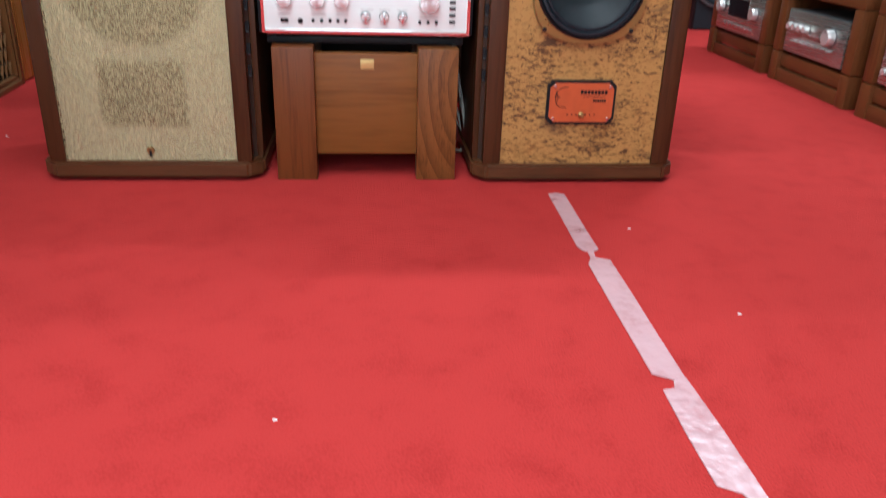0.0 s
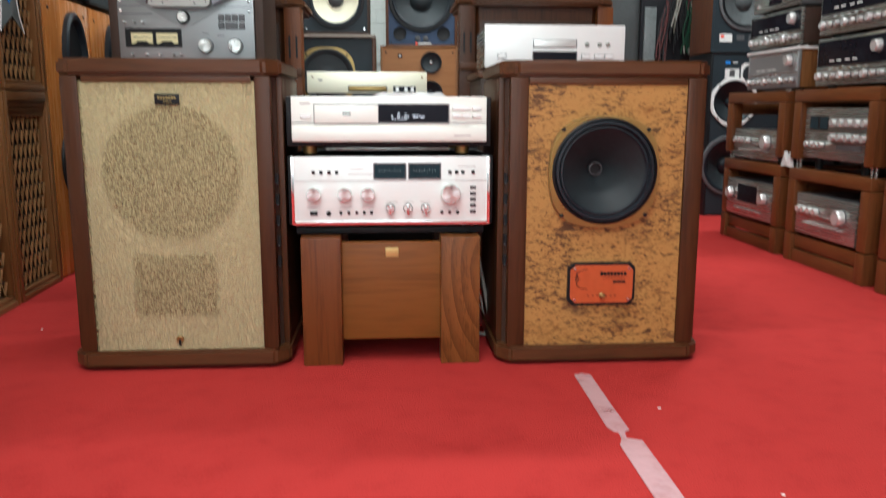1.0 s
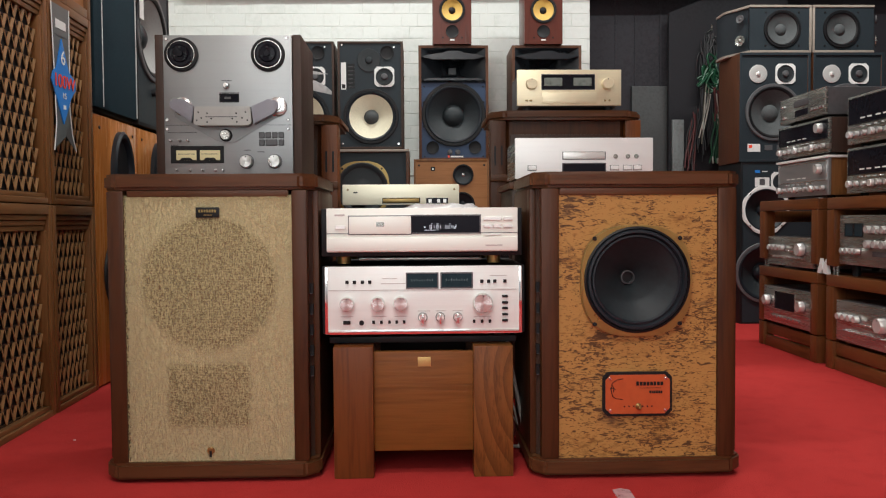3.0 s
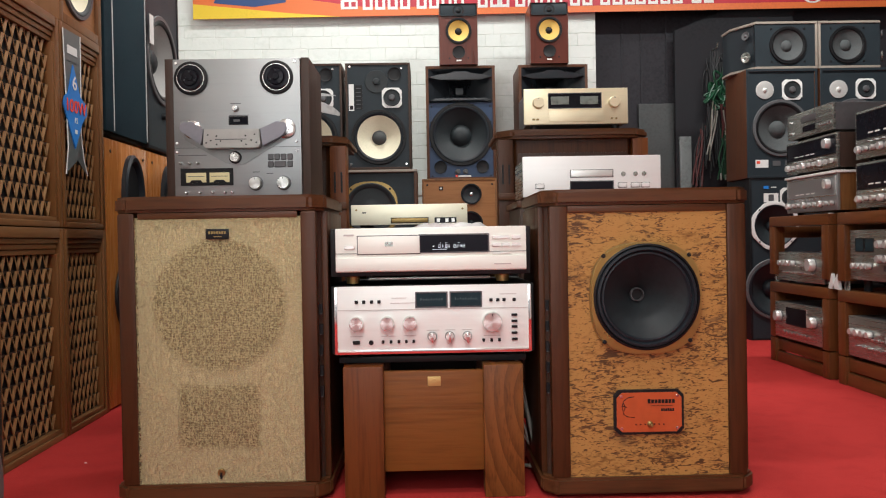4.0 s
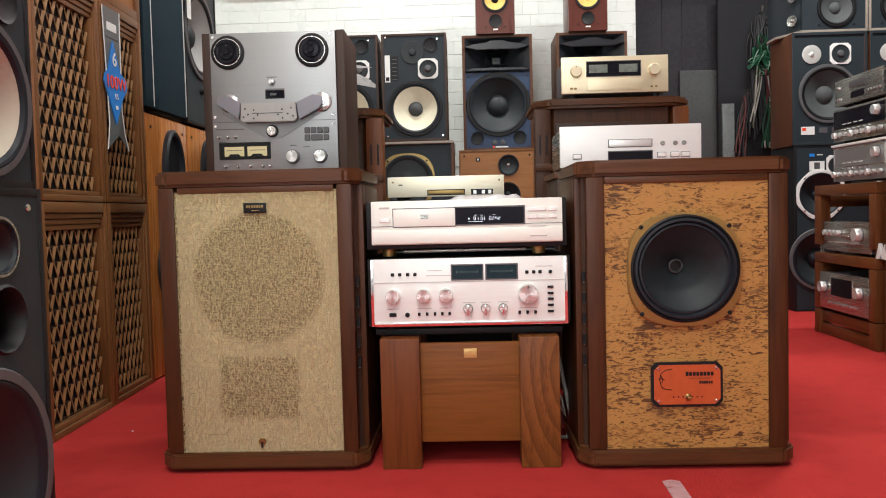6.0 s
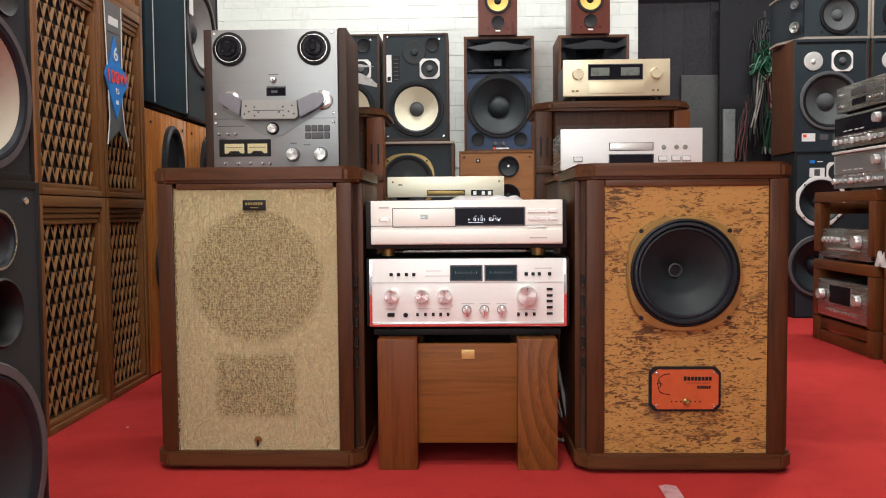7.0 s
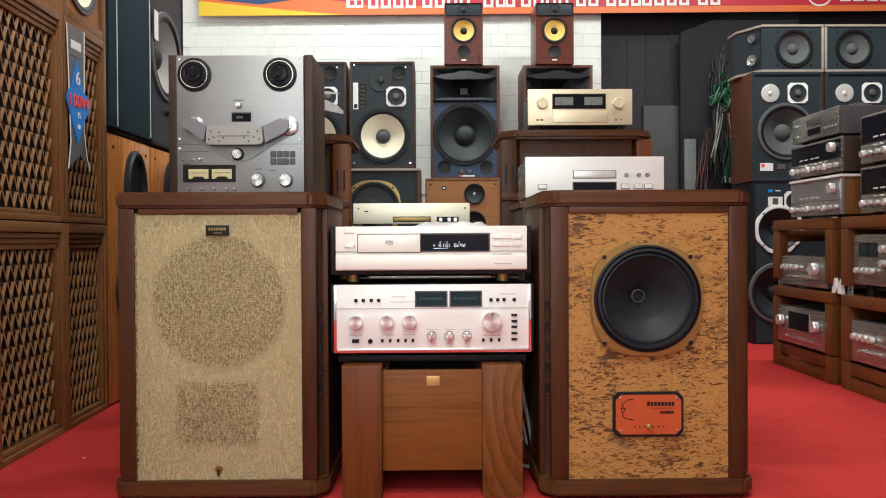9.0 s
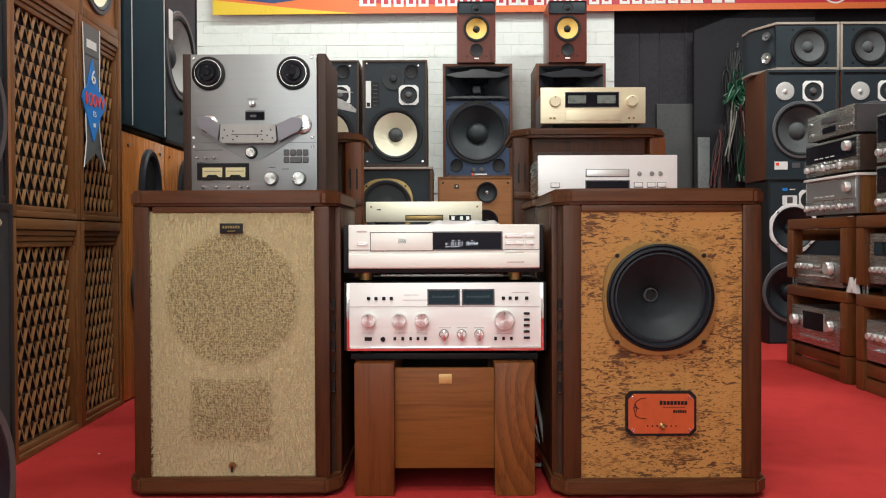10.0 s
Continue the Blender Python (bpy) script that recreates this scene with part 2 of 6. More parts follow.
def cork():
    """Orange burr veneer with dark flecks that lie along x."""
    m = mat("burr_veneer", (0.172, 0.072, 0.017), 0.5, spec=0.3, col2=(0.43, 0.226, 0.065), scale=15, stretch=(0.8, 1, 1.7), fine=90, bump=0.15, lo=0.39, hi=0.59)
    nt = m.node_tree
    n, l = nt.nodes, nt.links
    p = n["Principled BSDF"]
    base = p.inputs["Base Color"].links[0].from_socket
    tc = n.new("ShaderNodeTexCoord")
    clump = n.new("ShaderNodeTexNoise")
    clump.inputs["Scale"].default_value, clump.inputs["Detail"].default_value = 7, 2
    l.new(tc.outputs["Object"], clump.inputs[0])
    # flecks are denser towards the foot, which also puts shade there into the colour
    xyz = n.new("ShaderNodeSeparateXYZ")
    l.new(tc.outputs["Object"], xyz.inputs[0])
    foot = n.new("ShaderNodeMapRange")
    foot.inputs[1].default_value, foot.inputs[2].default_value, foot.inputs[3].default_value, foot.inputs[4].default_value = 0.05, 0.32, 0.10, 0.0
    l.new(xyz.outputs[2], foot.inputs[0])
    dens = n.new("ShaderNodeMath")
    l.new(clump.outputs["Fac"], dens.inputs[0])
    l.new(foot.outputs[0], dens.inputs[1])
    # broad greyish burr knots, long dark cracks, short flecks
    for scale, cut, soft_, st, dark in ((13.0, 0.835, 0.06, (0.9, 1, 1.8), (0.150, 0.082, 0.036)), (36.0, 0.804, 0.025, (0.65, 1, 2.4), (0.088, 0.041, 0.016)), (72.0, 0.773, 0.028, (0.60, 1, 2.2), (0.105, 0.048, 0.018)), (130.0, 0.752, 0.03, (0.6, 1, 1.8), (0.110, 0.050, 0.017))):
        mp = n.new("ShaderNodeMapping")
        mp.inputs["Scale"].default_value = st
        mp.inputs["Location"].default_value = (scale * 0.13, 0, scale * 0.07)
        l.new(tc.outputs["Object"], mp.inputs[0])
        f = n.new("ShaderNodeTexNoise")
        f.inputs["Scale"].default_value, f.inputs["Detail"].default_value, f.inputs["Distortion"].default_value = scale, 4, 1.1
        l.new(mp.outputs[0], f.inputs[0])
        r = n.new("ShaderNodeMapRange")
        r.inputs[1].default_value, r.inputs[2].default_value = cut - soft_, cut + soft_
        sm = n.new("ShaderNodeMath")
        sm.operation = "MULTIPLY_ADD"
        sm.inputs[1].default_value = 0.30
        l.new(dens.outputs[0], sm.inputs[0])
        l.new(f.outputs["Fac"], sm.inputs[2])
        l.new(sm.outputs[0], r.inputs[0])
        mx = n.new("ShaderNodeMix")
        mx.data_type = "RGBA"
        l.new(r.outputs[0], mx.inputs[0])
        l.new(base, mx.inputs[6])
        mx.inputs[7].default_value = (*dark, 1)
        base = mx.outputs[2]
    l.new(base, p.inputs["Base Color"])
    return m


def cloth():
    """Woven fleck grille cloth, thin enough for the shapes behind it to show a little."""
    m = bpy.data.materials.new("grille_cloth")
    m.use_nodes = True
    nt = m.node_tree
    n, l = nt.nodes, nt.links
    p = n["Principled BSDF"]
    p.inputs["Roughness"].default_value, p.inputs["Specular IOR Level"].default_value = 0.9, 0.1
    tc = n.new("ShaderNodeTexCoord")
    waves = []
    for st, sc in (((1.0, 1, 0.20), 520), ((0.40, 1, 1.0), 520), ((1, 1, 0.5), 330)):
        mp = n.new("ShaderNodeMapping")
        mp.inputs["Scale"].default_value = st
        l.new(tc.outputs["Object"], mp.inputs[0])
        w = n.new("ShaderNodeTexNoise")
        w.inputs["Scale"].default_value, w.inputs["Detail"].default_value = sc, 2
        l.new(mp.outputs[0], w.inputs[0])
        waves.append(w.outputs["Fac"])
    hi = n.new("ShaderNodeMath")
    hi.operation = "MAXIMUM"
    l.new(waves[0], hi.inputs[0])
    l.new(waves[1], hi.inputs[1])
    av = n.new("ShaderNodeMath")
    av.operation = "MULTIPLY_ADD"
    av.inputs[1].default_value = 0.26
    l.new(waves[2], av.inputs[0])
    hs = n.new("ShaderNodeMath")
    hs.operation = "MULTIPLY"
    hs.inputs[1].default_value = 0.74
    l.new(hi.outputs[0], hs.inputs[0])
    l.new(hs.outputs[0], av.inputs[2])
    for axis, sc, wt in (("Z", 84, 0.055), ("X", 88, 0.035)):
        wv = n.new("ShaderNodeTexWave")
        wv.bands_direction = axis
        wv.inputs["Scale"].default_value, wv.inputs["Distortion"].default_value = sc, 1.6
        wv.inputs["Detail"].default_value, wv.inputs["Detail Scale"].default_value = 1, 1.2
        l.new(tc.outputs["Object"], wv.inputs[0])
        ad = n.new("ShaderNodeMath")
        ad.operation = "MULTIPLY_ADD"
        ad.inputs[1].default_value = wt
        l.new(wv.outputs["Fac"], ad.inputs[0])
        l.new(av.outputs[0], ad.inputs[2])
        av = ad
    ramp = n.new("ShaderNodeValToRGB")
    ramp.color_ramp.elements[0].position, ramp.color_ramp.elements[0].color = 0.450, (0.185, 0.135, 0.060, 1)
    ramp.color_ramp.elements[1].position, ramp.color_ramp.elements[1].color = 0.74, (0.82, 0.73, 0.41, 1)
    l.new(av.outputs[0], ramp.inputs[0])
    l.new(ramp.outputs[0], p.inputs["Base Color"])
    bp = n.new("ShaderNodeBump")
    bp.inputs["Strength"].default_value, bp.inputs["Distance"].default_value = 0.6, 0.002
    l.new(av.outputs[0], bp.inputs["Height"])
    l.new(bp.outputs[0], p.inputs["Normal"])
    mx = n.new("ShaderNodeMixShader")
    tr = n.new("ShaderNodeBsdfTransparent")
    mx.inputs[0].default_value = 0.52
    l.new(tr.outputs[0], mx.inputs[1])
    l.new(p.outputs[0], mx.inputs[2])
    l.new(mx.outputs[0], n["Material Output"].inputs[0])
    return m


CORK = cork()
CLOTH = cloth()
CLOTH_BACK = mat("pale_backing", (0.64, 0.56, 0.35), 0.8, var=0.05)
CLOTH_DARK = mat("driver_behind_cloth", (0.225, 0.165, 0.080), 0.8, var=0.05)
# blended tones for the soft shadow edges that show through the cloth
CLOTH_SOFT_RIM = [mat("soft_edge_behind_cloth", tuple(a + (b - a) * f for a, b in zip((0.225, 0.165, 0.080), (0.64, 0.56, 0.35))), 0.8, var=0.05) for f in (0.25, 0.5, 0.75)]


# ---- mesh helpers ----
def box(bm, x0, x1, y0, y1, z0, z1, bevel=0.0, seg=2):
    r = bmesh.ops.create_cube(bm, size=1, matrix=Matrix.Translation(((x0 + x1) / 2, (y0 + y1) / 2, (z0 + z1) / 2)) @ Matrix.Diagonal((abs(x1 - x0), abs(y1 - y0), abs(z1 - z0), 1)))
    if bevel:
        es = list({e for v in r["verts"] for e in v.link_edges})
        bmesh.ops.bevel(bm, geom=es, offset=bevel, segments=seg, affect="EDGES", profile=0.6)
    return bm


def B(*a, **k):
    return box(bmesh.new(), *a, **k)


def prism(pts, y0, y1, bevel=0.0):
    """An outline in x and z, pushed from y0 back to y1."""
    bm = bmesh.new()
    f = bm.faces.new([bm.verts.new((x, y0, z)) for x, z in pts])
    r = bmesh.ops.extrude_face_region(bm, geom=[f])
    bmesh.ops.translate(bm, vec=(0, y1 - y0, 0), verts=[v for v in r["geom"] if isinstance(v, bmesh.types.BMVert)])
    bmesh.ops.recalc_face_normals(bm, faces=bm.faces)
    if bevel:
        bmesh.ops.bevel(bm, geom=list(bm.edges), offset=bevel, segments=2, affect="EDGES")
    return bm


def slab(pts, z0, z1, bevel=0.0):
    """An outline in x and y, pushed up from z0 to z1."""
    bm = bmesh.new()
    f = bm.faces.new([bm.verts.new((x, y, z0)) for x, y in pts])
    r = bmesh.ops.extrude_face_region(bm, geom=[f])
    bmesh.ops.translate(bm, vec=(0, 0, z1 - z0), verts=[v for v in r["geom"] if isinstance(v, bmesh.types.BMVert)])
    bmesh.ops.recalc_face_normals(bm, faces=bm.faces)
    if bevel:
        bmesh.ops.bevel(bm, geom=list(bm.edges), offset=bevel, segments=2, affect="EDGES")
    return bm


def lathe(prof, cx, cz, seg=40, bm=None, ry=1.0):
    """A profile of (radius, y) turned round the line through (cx, cz) that runs along y."""
    bm = bm or bmesh.new()
    rings = []
    for r, y in prof:
        if r < 1e-5:
            rings.append([bm.verts.new((cx, y, cz))])
        else:
            rings.append([bm.verts.new((cx + r * math.cos(2 * math.pi * i / seg), y, cz + r * ry * math.sin(2 * math.pi * i / seg))) for i in range(seg)])
    for a, b in zip(rings, rings[1:]):
        for i in range(seg):
            j = (i + 1) % seg
            q = [a[i % len(a)], a[j % len(a)], b[j % len(b)], b[i % len(b)]]
            q = list(dict.fromkeys(q))
            if len(q) > 2:
                f = bm.faces.new(q)
                f.smooth = True
    return bm


def disc(cx, cz, r, y0, y1, seg=24, bevel=0.0):
    b = bevel or min(0.15 * r, abs(y1 - y0) * 0.3)
    return lathe([(0, y0), (r - b, y0), (r, y0 + math.copysign(b, y1 - y0)), (r, y1), (0, y1)], cx, cz, seg)


def lathe_z(x, y, r, z0, z1, seg=20):
    bm = bmesh.new()
    bmesh.ops.create_cone(bm, cap_ends=True, segments=seg, radius1=r * 0.9, radius2=r, depth=z1 - z0, matrix=Matrix.Translation((x, y, (z0 + z1) / 2)))
    return bm


def tube(points, r, seg=8):
    """A round cord along points."""
    bm = bmesh.new()
    rings = []
    n = len(points)
    for i, p in enumerate(points):
        d = (Vector(points[min(i + 1, n - 1)]) - Vector(points[max(i - 1, 0)])).normalized()
        u = d.orthogonal().normalized()
        if i:
            u = (pu - d * pu.dot(d)).normalized()
        pu = u
        w = d.cross(u)
        rings.append([bm.verts.new(Vector(p) + u * r * math.cos(2 * math.pi * k / seg) + w * r * math.sin(2 * math.pi * k / seg)) for k in range(seg)])
    for a, b in zip(rings, rings[1:]):
        for k in range(seg):
            bm.faces.new((a[k], a[(k + 1) % seg], b[(k + 1) % seg], b[k])).smooth = True
    bm.faces.new(rings[0][::-1])
    bm.faces.new(rings[-1])
    return bm


def part(name, bm, material, parent, label=""):
    me = bpy.data.meshes.new(name)
    bmesh.ops.recalc_face_normals(bm, faces=bm.faces)
    bm.to_mesh(me)
    bm.free()
    me.set_sharp_from_angle(angle=radians(38))
    me.materials.append(material)
    ob = new(name, me)
    ob.parent = parent
    if label:
        ob["label"] = label
    return ob


def thing(name, m, label, category, group=""):
    ob = new(name)
    ob.empty_display_size = 0.1
    ob.matrix_world = m
    return tagged(ob, label, category, group)


def setting(name, bm, material, label=""):
    me = bpy.data.meshes.new(name)
    bmesh.ops.recalc_face_normals(bm, faces=bm.faces)
    bm.to_mesh(me)
    bm.free()
    me.materials.append(material)
    return tagged(new(name, me), label, kind="structure")


def writing(text, size, material, parent, x, y, z, name="lettering"):
    cu = bpy.data.curves.new(name, "FONT")
    cu.body, cu.size, cu.extrude, cu.align_x, cu.align_y = text, size, 0.0008, "CENTER", "CENTER"
    tmp = new(name, cu)
    me = bpy.data.meshes.new_from_object(tmp)
    bpy.data.objects.remove(tmp)
    me.transform(pose(0, 0, 0, 90, 0, 0))
    me.materials.append(material)
    ob = new(name, me)
    ob.parent, ob.location = parent, (x, y, z)
    return ob


def chamfered(w, y0, y1, c):
    return [(-w / 2 + c, y0), (w / 2 - c, y0), (w / 2, y0 + c), (w / 2, y1), (-w / 2, y1), (-w / 2, y0 + c)]


def holed(outer, holes, y0, y1, seg=36):
    """A board with an outline in x and z and round holes (cx, cz, r) right through it."""
    bm = bmesh.new()
    edges = []
    for loop in [outer] + [[(cx + r * math.cos(2 * math.pi * i / seg), cz + r * math.sin(2 * math.pi * i / seg)) for i in range(seg)] for cx, cz, r in holes]:
        vs = [bm.verts.new((x, y0, z)) for x, z in loop]
        edges += [bm.edges.new((a, b)) for a, b in zip(vs, vs[1:] + vs[:1])]
    bmesh.ops.triangle_fill(bm, use_beauty=True, use_dissolve=False, edges=edges)
    r = bmesh.ops.extrude_face_region(bm, geom=list(bm.faces))
    bmesh.ops.translate(bm, vec=(0, y1 - y0, 0), verts=[v for v in r["geom"] if isinstance(v, bmesh.types.BMVert)])
    return bm


def rect(x0, x1, z0, z1):
    return [(x0, z0), (x1, z0), (x1, z1), (x0, z1)]


# ---- loudspeaker drivers ----
def driver(parent, cx, cz, r, cone=CONE_DARK, cap=RUBBER, ring=BLACK, surround=RUBBER, y=0.0, depth=None, cap_r=0.3, seg=44, white_rim=None, cap_out=True, name="driver"):
    d = depth or r * 0.42
    p = part(name, lathe([(r, y), (r, y - 0.006), (r * 0.985, y - 0.009), (r * 0.90, y - 0.009), (r * 0.89, y)], cx, cz, seg), white_rim or ring, parent)
    part("surround", lathe([(r * 0.91, y - 0.004), (r * 0.875, y - 0.009), (r * 0.83, y - 0.008), (r * 0.79, y - 0.002)], cx, cz, seg), surround, p)
    k = cap_r * r
    part("cone", lathe([(r * 0.80, y - 0.002), (r * 0.65, y + d * 0.32), (r * 0.48, y + d * 0.62), (k, y + d * 0.9), (k * 0.9, y + d)], cx, cz, seg), cone, p)
    o = -1 if cap_out else 0.4
    part("dust_cap", lathe([(k * 1.02, y + d * 0.88), (k * 0.8, y + d * 0.88 + o * k * 0.28), (k * 0.45, y + d * 0.88 + o * k * 0.46), (0, y + d * 0.88 + o * k * 0.52)], cx, cz, 28), cap, p)
    return p


def octagon_horn(parent, cx, cz, s, y=0.0):
    """Small driver in a pale plate with cut corners."""
    c = s * 0.3
    pts = [(-s + c, -s), (s - c, -s), (s, -s + c), (s, s - c), (s - c, s), (-s + c, s), (-s, s - c), (-s, -s + c)]
    p = part("midrange", prism([(cx + a, cz + b) for a, b in pts], y - 0.006, y, 0.001), WHITE_PLASTIC, parent, "pale plate with cut corners")
    part("cone", lathe([(s * 0.86, y - 0.0065), (s * 0.80, y - 0.011), (s * 0.74, y - 0.007), (s * 0.3, y - 0.0062)], cx, cz, 32), CONE_DARK, p)
    part("dust_cap", lathe([(s * 0.34, y - 0.0062), (s * 0.26, y - 0.016), (0, y - 0.02)], cx, cz, 24), GREYMETAL, p)
    return p


def port(parent, cx, cz, r, y=0.0):
    return part("port", lathe([(r * 1.1, y - 0.001), (r * 1.08, y - 0.005), (r, y - 0.004), (r * 0.93, y - 0.003), (r * 0.90, y - 0.0025), (0, y - 0.002)], cx, cz, 28), BLACK, parent)


def screw(parent, cx, cz, r=0.005, y=0.0, m=CHROME):
    return part("screw", disc(cx, cz, r, y - 0.003, y, 10), m, parent)


def shell(parent, w, h, d, t, m, inset=0.008, baffle=BLACK_BAFFLE, holes=(), top=None):
    """A box cabinet: sides and top as one shell round a baffle set a little back from its front edge."""
    bm = bmesh.new()
    box(bm, -w / 2, -w / 2 + t, 0, d, 0, h, 0.002)
    box(bm, w / 2 - t, w / 2, 0, d, 0, h, 0.002)
    box(bm, -w / 2 + t, w / 2 - t, 0, d, h - t, h, 0.001)
    box(bm, -w / 2 + t, w / 2 - t, 0, d, 0, t, 0.001)
    box(bm, -w / 2 + t, w / 2 - t, d - 0.012, d - 0.002, t, h - t)
    c = part("cabinet", bm, m, parent)
    part("baffle", holed(rect(-w / 2 + t, w / 2 - t, t, top or h - t), holes, inset, inset + 0.018), baffle, parent)
    return c


# ---- the place ----
def wall_box(name, x0, x1, y0, y1, z0, z1, m, label):
    return setting(name, B(x0, x1, y0, y1, z0, z1), m, label)


floor = wall_box("floor", -1.75, 3.2, -1.5, 5.7, -0.05, 0.0, CARPET, "bright red carpet on the shop floor")
wall_north = wall_box("wall_north", -1.75, 1.10, 5.30, 5.55, 0, 3.0, WHITE_WALL, "white wall clad in white brick panels")
wall_north_dark = wall_box("wall_north_dark", 1.112, 3.2, 5.42, 5.55, 0, 3.0, DARK_SHEET, "dark grey sheet-metal wall with seams")
wall_box("wall_west", -1.90, -1.75, -1.5, 5.55, 0, 3.0, WHITE_WALL, "plain white wall")
wall_box("wall_east", 3.2, 3.35, -1.5, 5.55, 0, 3.0, DARK_SHEET, "dark grey wall")
# unseen wall; its assumed opening is set to the left to shape the daylight
bm = bmesh.new()
box(bm, -1.9, -1.3, -1.65, -1.5, 0, 3.0)
box(bm, 0.70, 3.35, -1.65, -1.5, 0, 3.0)
box(bm, -1.3, 0.70, -1.65, -1.5, 2.55, 3.0)
setting("wall_south", bm, WHITE_WALL, "unseen white wall with an assumed open shopfront for the daylight")
sky = bpy.data.lights.new("daylight", "AREA")
sky.shape, sky.size, sky.size_y, sky.energy, sky.color = "RECTANGLE", 1.96, 1.8, DAYLIGHT, (0.97, 0.99, 1.0)
day = new("daylight", sky)
day.matrix_world = pose(-0.30, -1.58, 1.62, 90, 0, 0)
wall_box("ceiling", -1.9, 3.35, -1.65, 5.7, 3.0, 3.1, CEIL, "plain white ceiling")
for x in (1.30, 1.43, 1.60, 1.95, 2.3):
    part("seam", B(x - 0.006, x + 0.006, 5.412, 5.42, 0, 3.0, 0.002), DARK_SHEET, wall_north_dark)
door_1 = setting("door_1", B(1.40, 1.66, 5.385, 5.415, 0, 1.47, 0.004), GREY_DOOR, "grey metal door in the dark wall")
part("partition", prism([(1.62, 0.0), (1.62, 1.93), (2.0, 2.08), (2.4, 2.08), (2.4, 0.0)], 5.30, 5.33), DARK_PARTITION, wall_north_dark)

# the tube fixtures are assumed; all of them hang out of view
for x, y, z, power in LAMPS:
    f = thing("ceiling_light", pose(x, y, 2.999), "unseen white ceiling tube light, added to light the room", "lamp", "ceiling lights")
    part("housing", B(-0.62, 0.62, -0.09, 0.09, -0.045, 0, 0.004), WHITE_PLASTIC, f)
    la = bpy.data.lights.new("tube", "AREA")
    la.shape, la.size, la.size_y, la.energy, la.color = "RECTANGLE", 1.2, 0.16, power, (0.97, 0.99, 0.96) if y > 3 else (1.0, 0.97, 0.92)
    lo = new("tube", la)
    lo.parent = f
    lo.location = (0, 0, -0.05)


# unseen ground, added outside the assumed opening
pave = wall_box("pavement", -4.0, 5.5, -9.0, -1.66, -0.08, -0.03, GREY_PAVE, "unseen plain grey pavement added outside the assumed shopfront")


# ---- the pair of vintage loudspeakers in front ----
def vintage(x, y, label, grille):
    w, d = 0.490, 0.36
    s = thing("loudspeaker", pose(x, y, 0), label, "loudspeaker", "front pair of loudspeakers")
    part("plinth", slab(chamfered(w, 0, d, 0.032), 0.009, 0.046, 0.006), WALNUT_X, s)
    for sx in (-1, 1):
        for y_ in (0.06, d - 0.06):
            part("glide", lathe_z(sx * 0.19, y_, 0.018, 0, 0.010, 16), BLACK, s)
    part("body", slab(chamfered(w - 0.034, 0.105, d - 0.004, 0.01), 0.046, 0.662), WALNUT, s)
    for sx in (-1, 1):
        part("side_cheek", slab([(sx * 0.186, 0.035), (sx * 0.2, 0.035), (sx * 0.2, 0.1045), (sx * 0.186, 0.1045)], 0.046, 0.662), WALNUT, s)
    part("top", slab(chamfered(w - 0.006, 0.002, d, 0.034), 0.662, 0.698, 0.007), WALNUT_X, s)
    for sx in (-1, 1):
        part("post", B(sx * (0.1865 if grille else 0.1805), sx * 0.2215, 0.005, 0.034, 0.046, 0.661, 0.005), WALNUT, s)
        part("channel", slab([(sx * 0.218, 0.036), (sx * 0.2275, 0.048), (sx * 0.2275, 0.068), (sx * 0.2, 0.068)], 0.046, 0.661), DARK_WOOD, s)
        part("corner_post", B(sx * 0.2270, sx * 0.2415, 0.050, 0.092, 0.046, 0.661, 0.003), WALNUT, s)
        part("side_panel", B(sx * 0.2300, sx * 0.2400, 0.093, d - 0.006, 0.046, 0.661, 0.002), WALNUT, s)
        for k in range(5):
            sl_ = part("slot", B(sx * 0.2205, sx * 0.2285, 0.037, 0.050, 0.235 + 0.0475 * k, 0.257 + 0.0475 * k), BLACK, s)
            part("slot_catch", B(sx * 0.2225, sx * 0.2275, 0.0355, 0.037, 0.2335 + 0.0475 * k, 0.2350 + 0.0475 * k), GREYMETAL, sl_)
    part("rail", B(-0.18, 0.18, 0.008, 0.03, 0.645, 0.661, 0.003), WALNUT_X, s)
    if grille:
        part("baffle", B(-0.186, 0.186, 0.0195, 0.0215, 0.046, 0.645), CLOTH_BACK, s)
        part("driver", disc(-0.002, 0.450, 0.145, 0.0165, 0.0192, 48), CLOTH_DARK, s)
        # graded borders paint the soft shadow edge round driver and plate, no real parts
        for k, m_ in enumerate(CLOTH_SOFT_RIM):
            part("gasket", lathe([(0.145 + 0.0035 * k, 0.0168 + 0.0003 * k), (0.1485 + 0.0035 * k, 0.0168 + 0.0003 * k), (0.1485 + 0.0035 * k, 0.0193)], -0.002, 0.450, 48), m_, s)
            part("plate_edge", B(-0.096 - 0.003 * k, 0.083 + 0.003 * k, 0.0172 + 0.0004 * k, 0.0194, 0.127 - 0.003 * k, 0.265 + 0.003 * k, 0.001), m_, s)
        part("control_plate", B(-0.093, 0.080, 0.0165, 0.0192, 0.130, 0.262, 0.001), CLOTH_DARK, s)
        bm = B(-0.187, 0.187, 0.0085, 0.0115, 0.047, 0.650, 0.001)
        bmesh.ops.delete(bm, geom=[f for f in bm.faces if f.normal.y > 0.9], context="FACES")
        part("grille", bm, CLOTH, s, "beige fleck woven grille cloth")
        b = part("badge", B(-0.026, 0.026, 0.004, 0.0085, 0.600, 0.623, 0.001), BLACK, s)
        for k in range(7):
            part("emblem_mark", B(-0.0195 + 0.0058 * k, -0.0155 + 0.0058 * k, 0.0032, 0.004, 0.6115, 0.6175), BRASS, b)
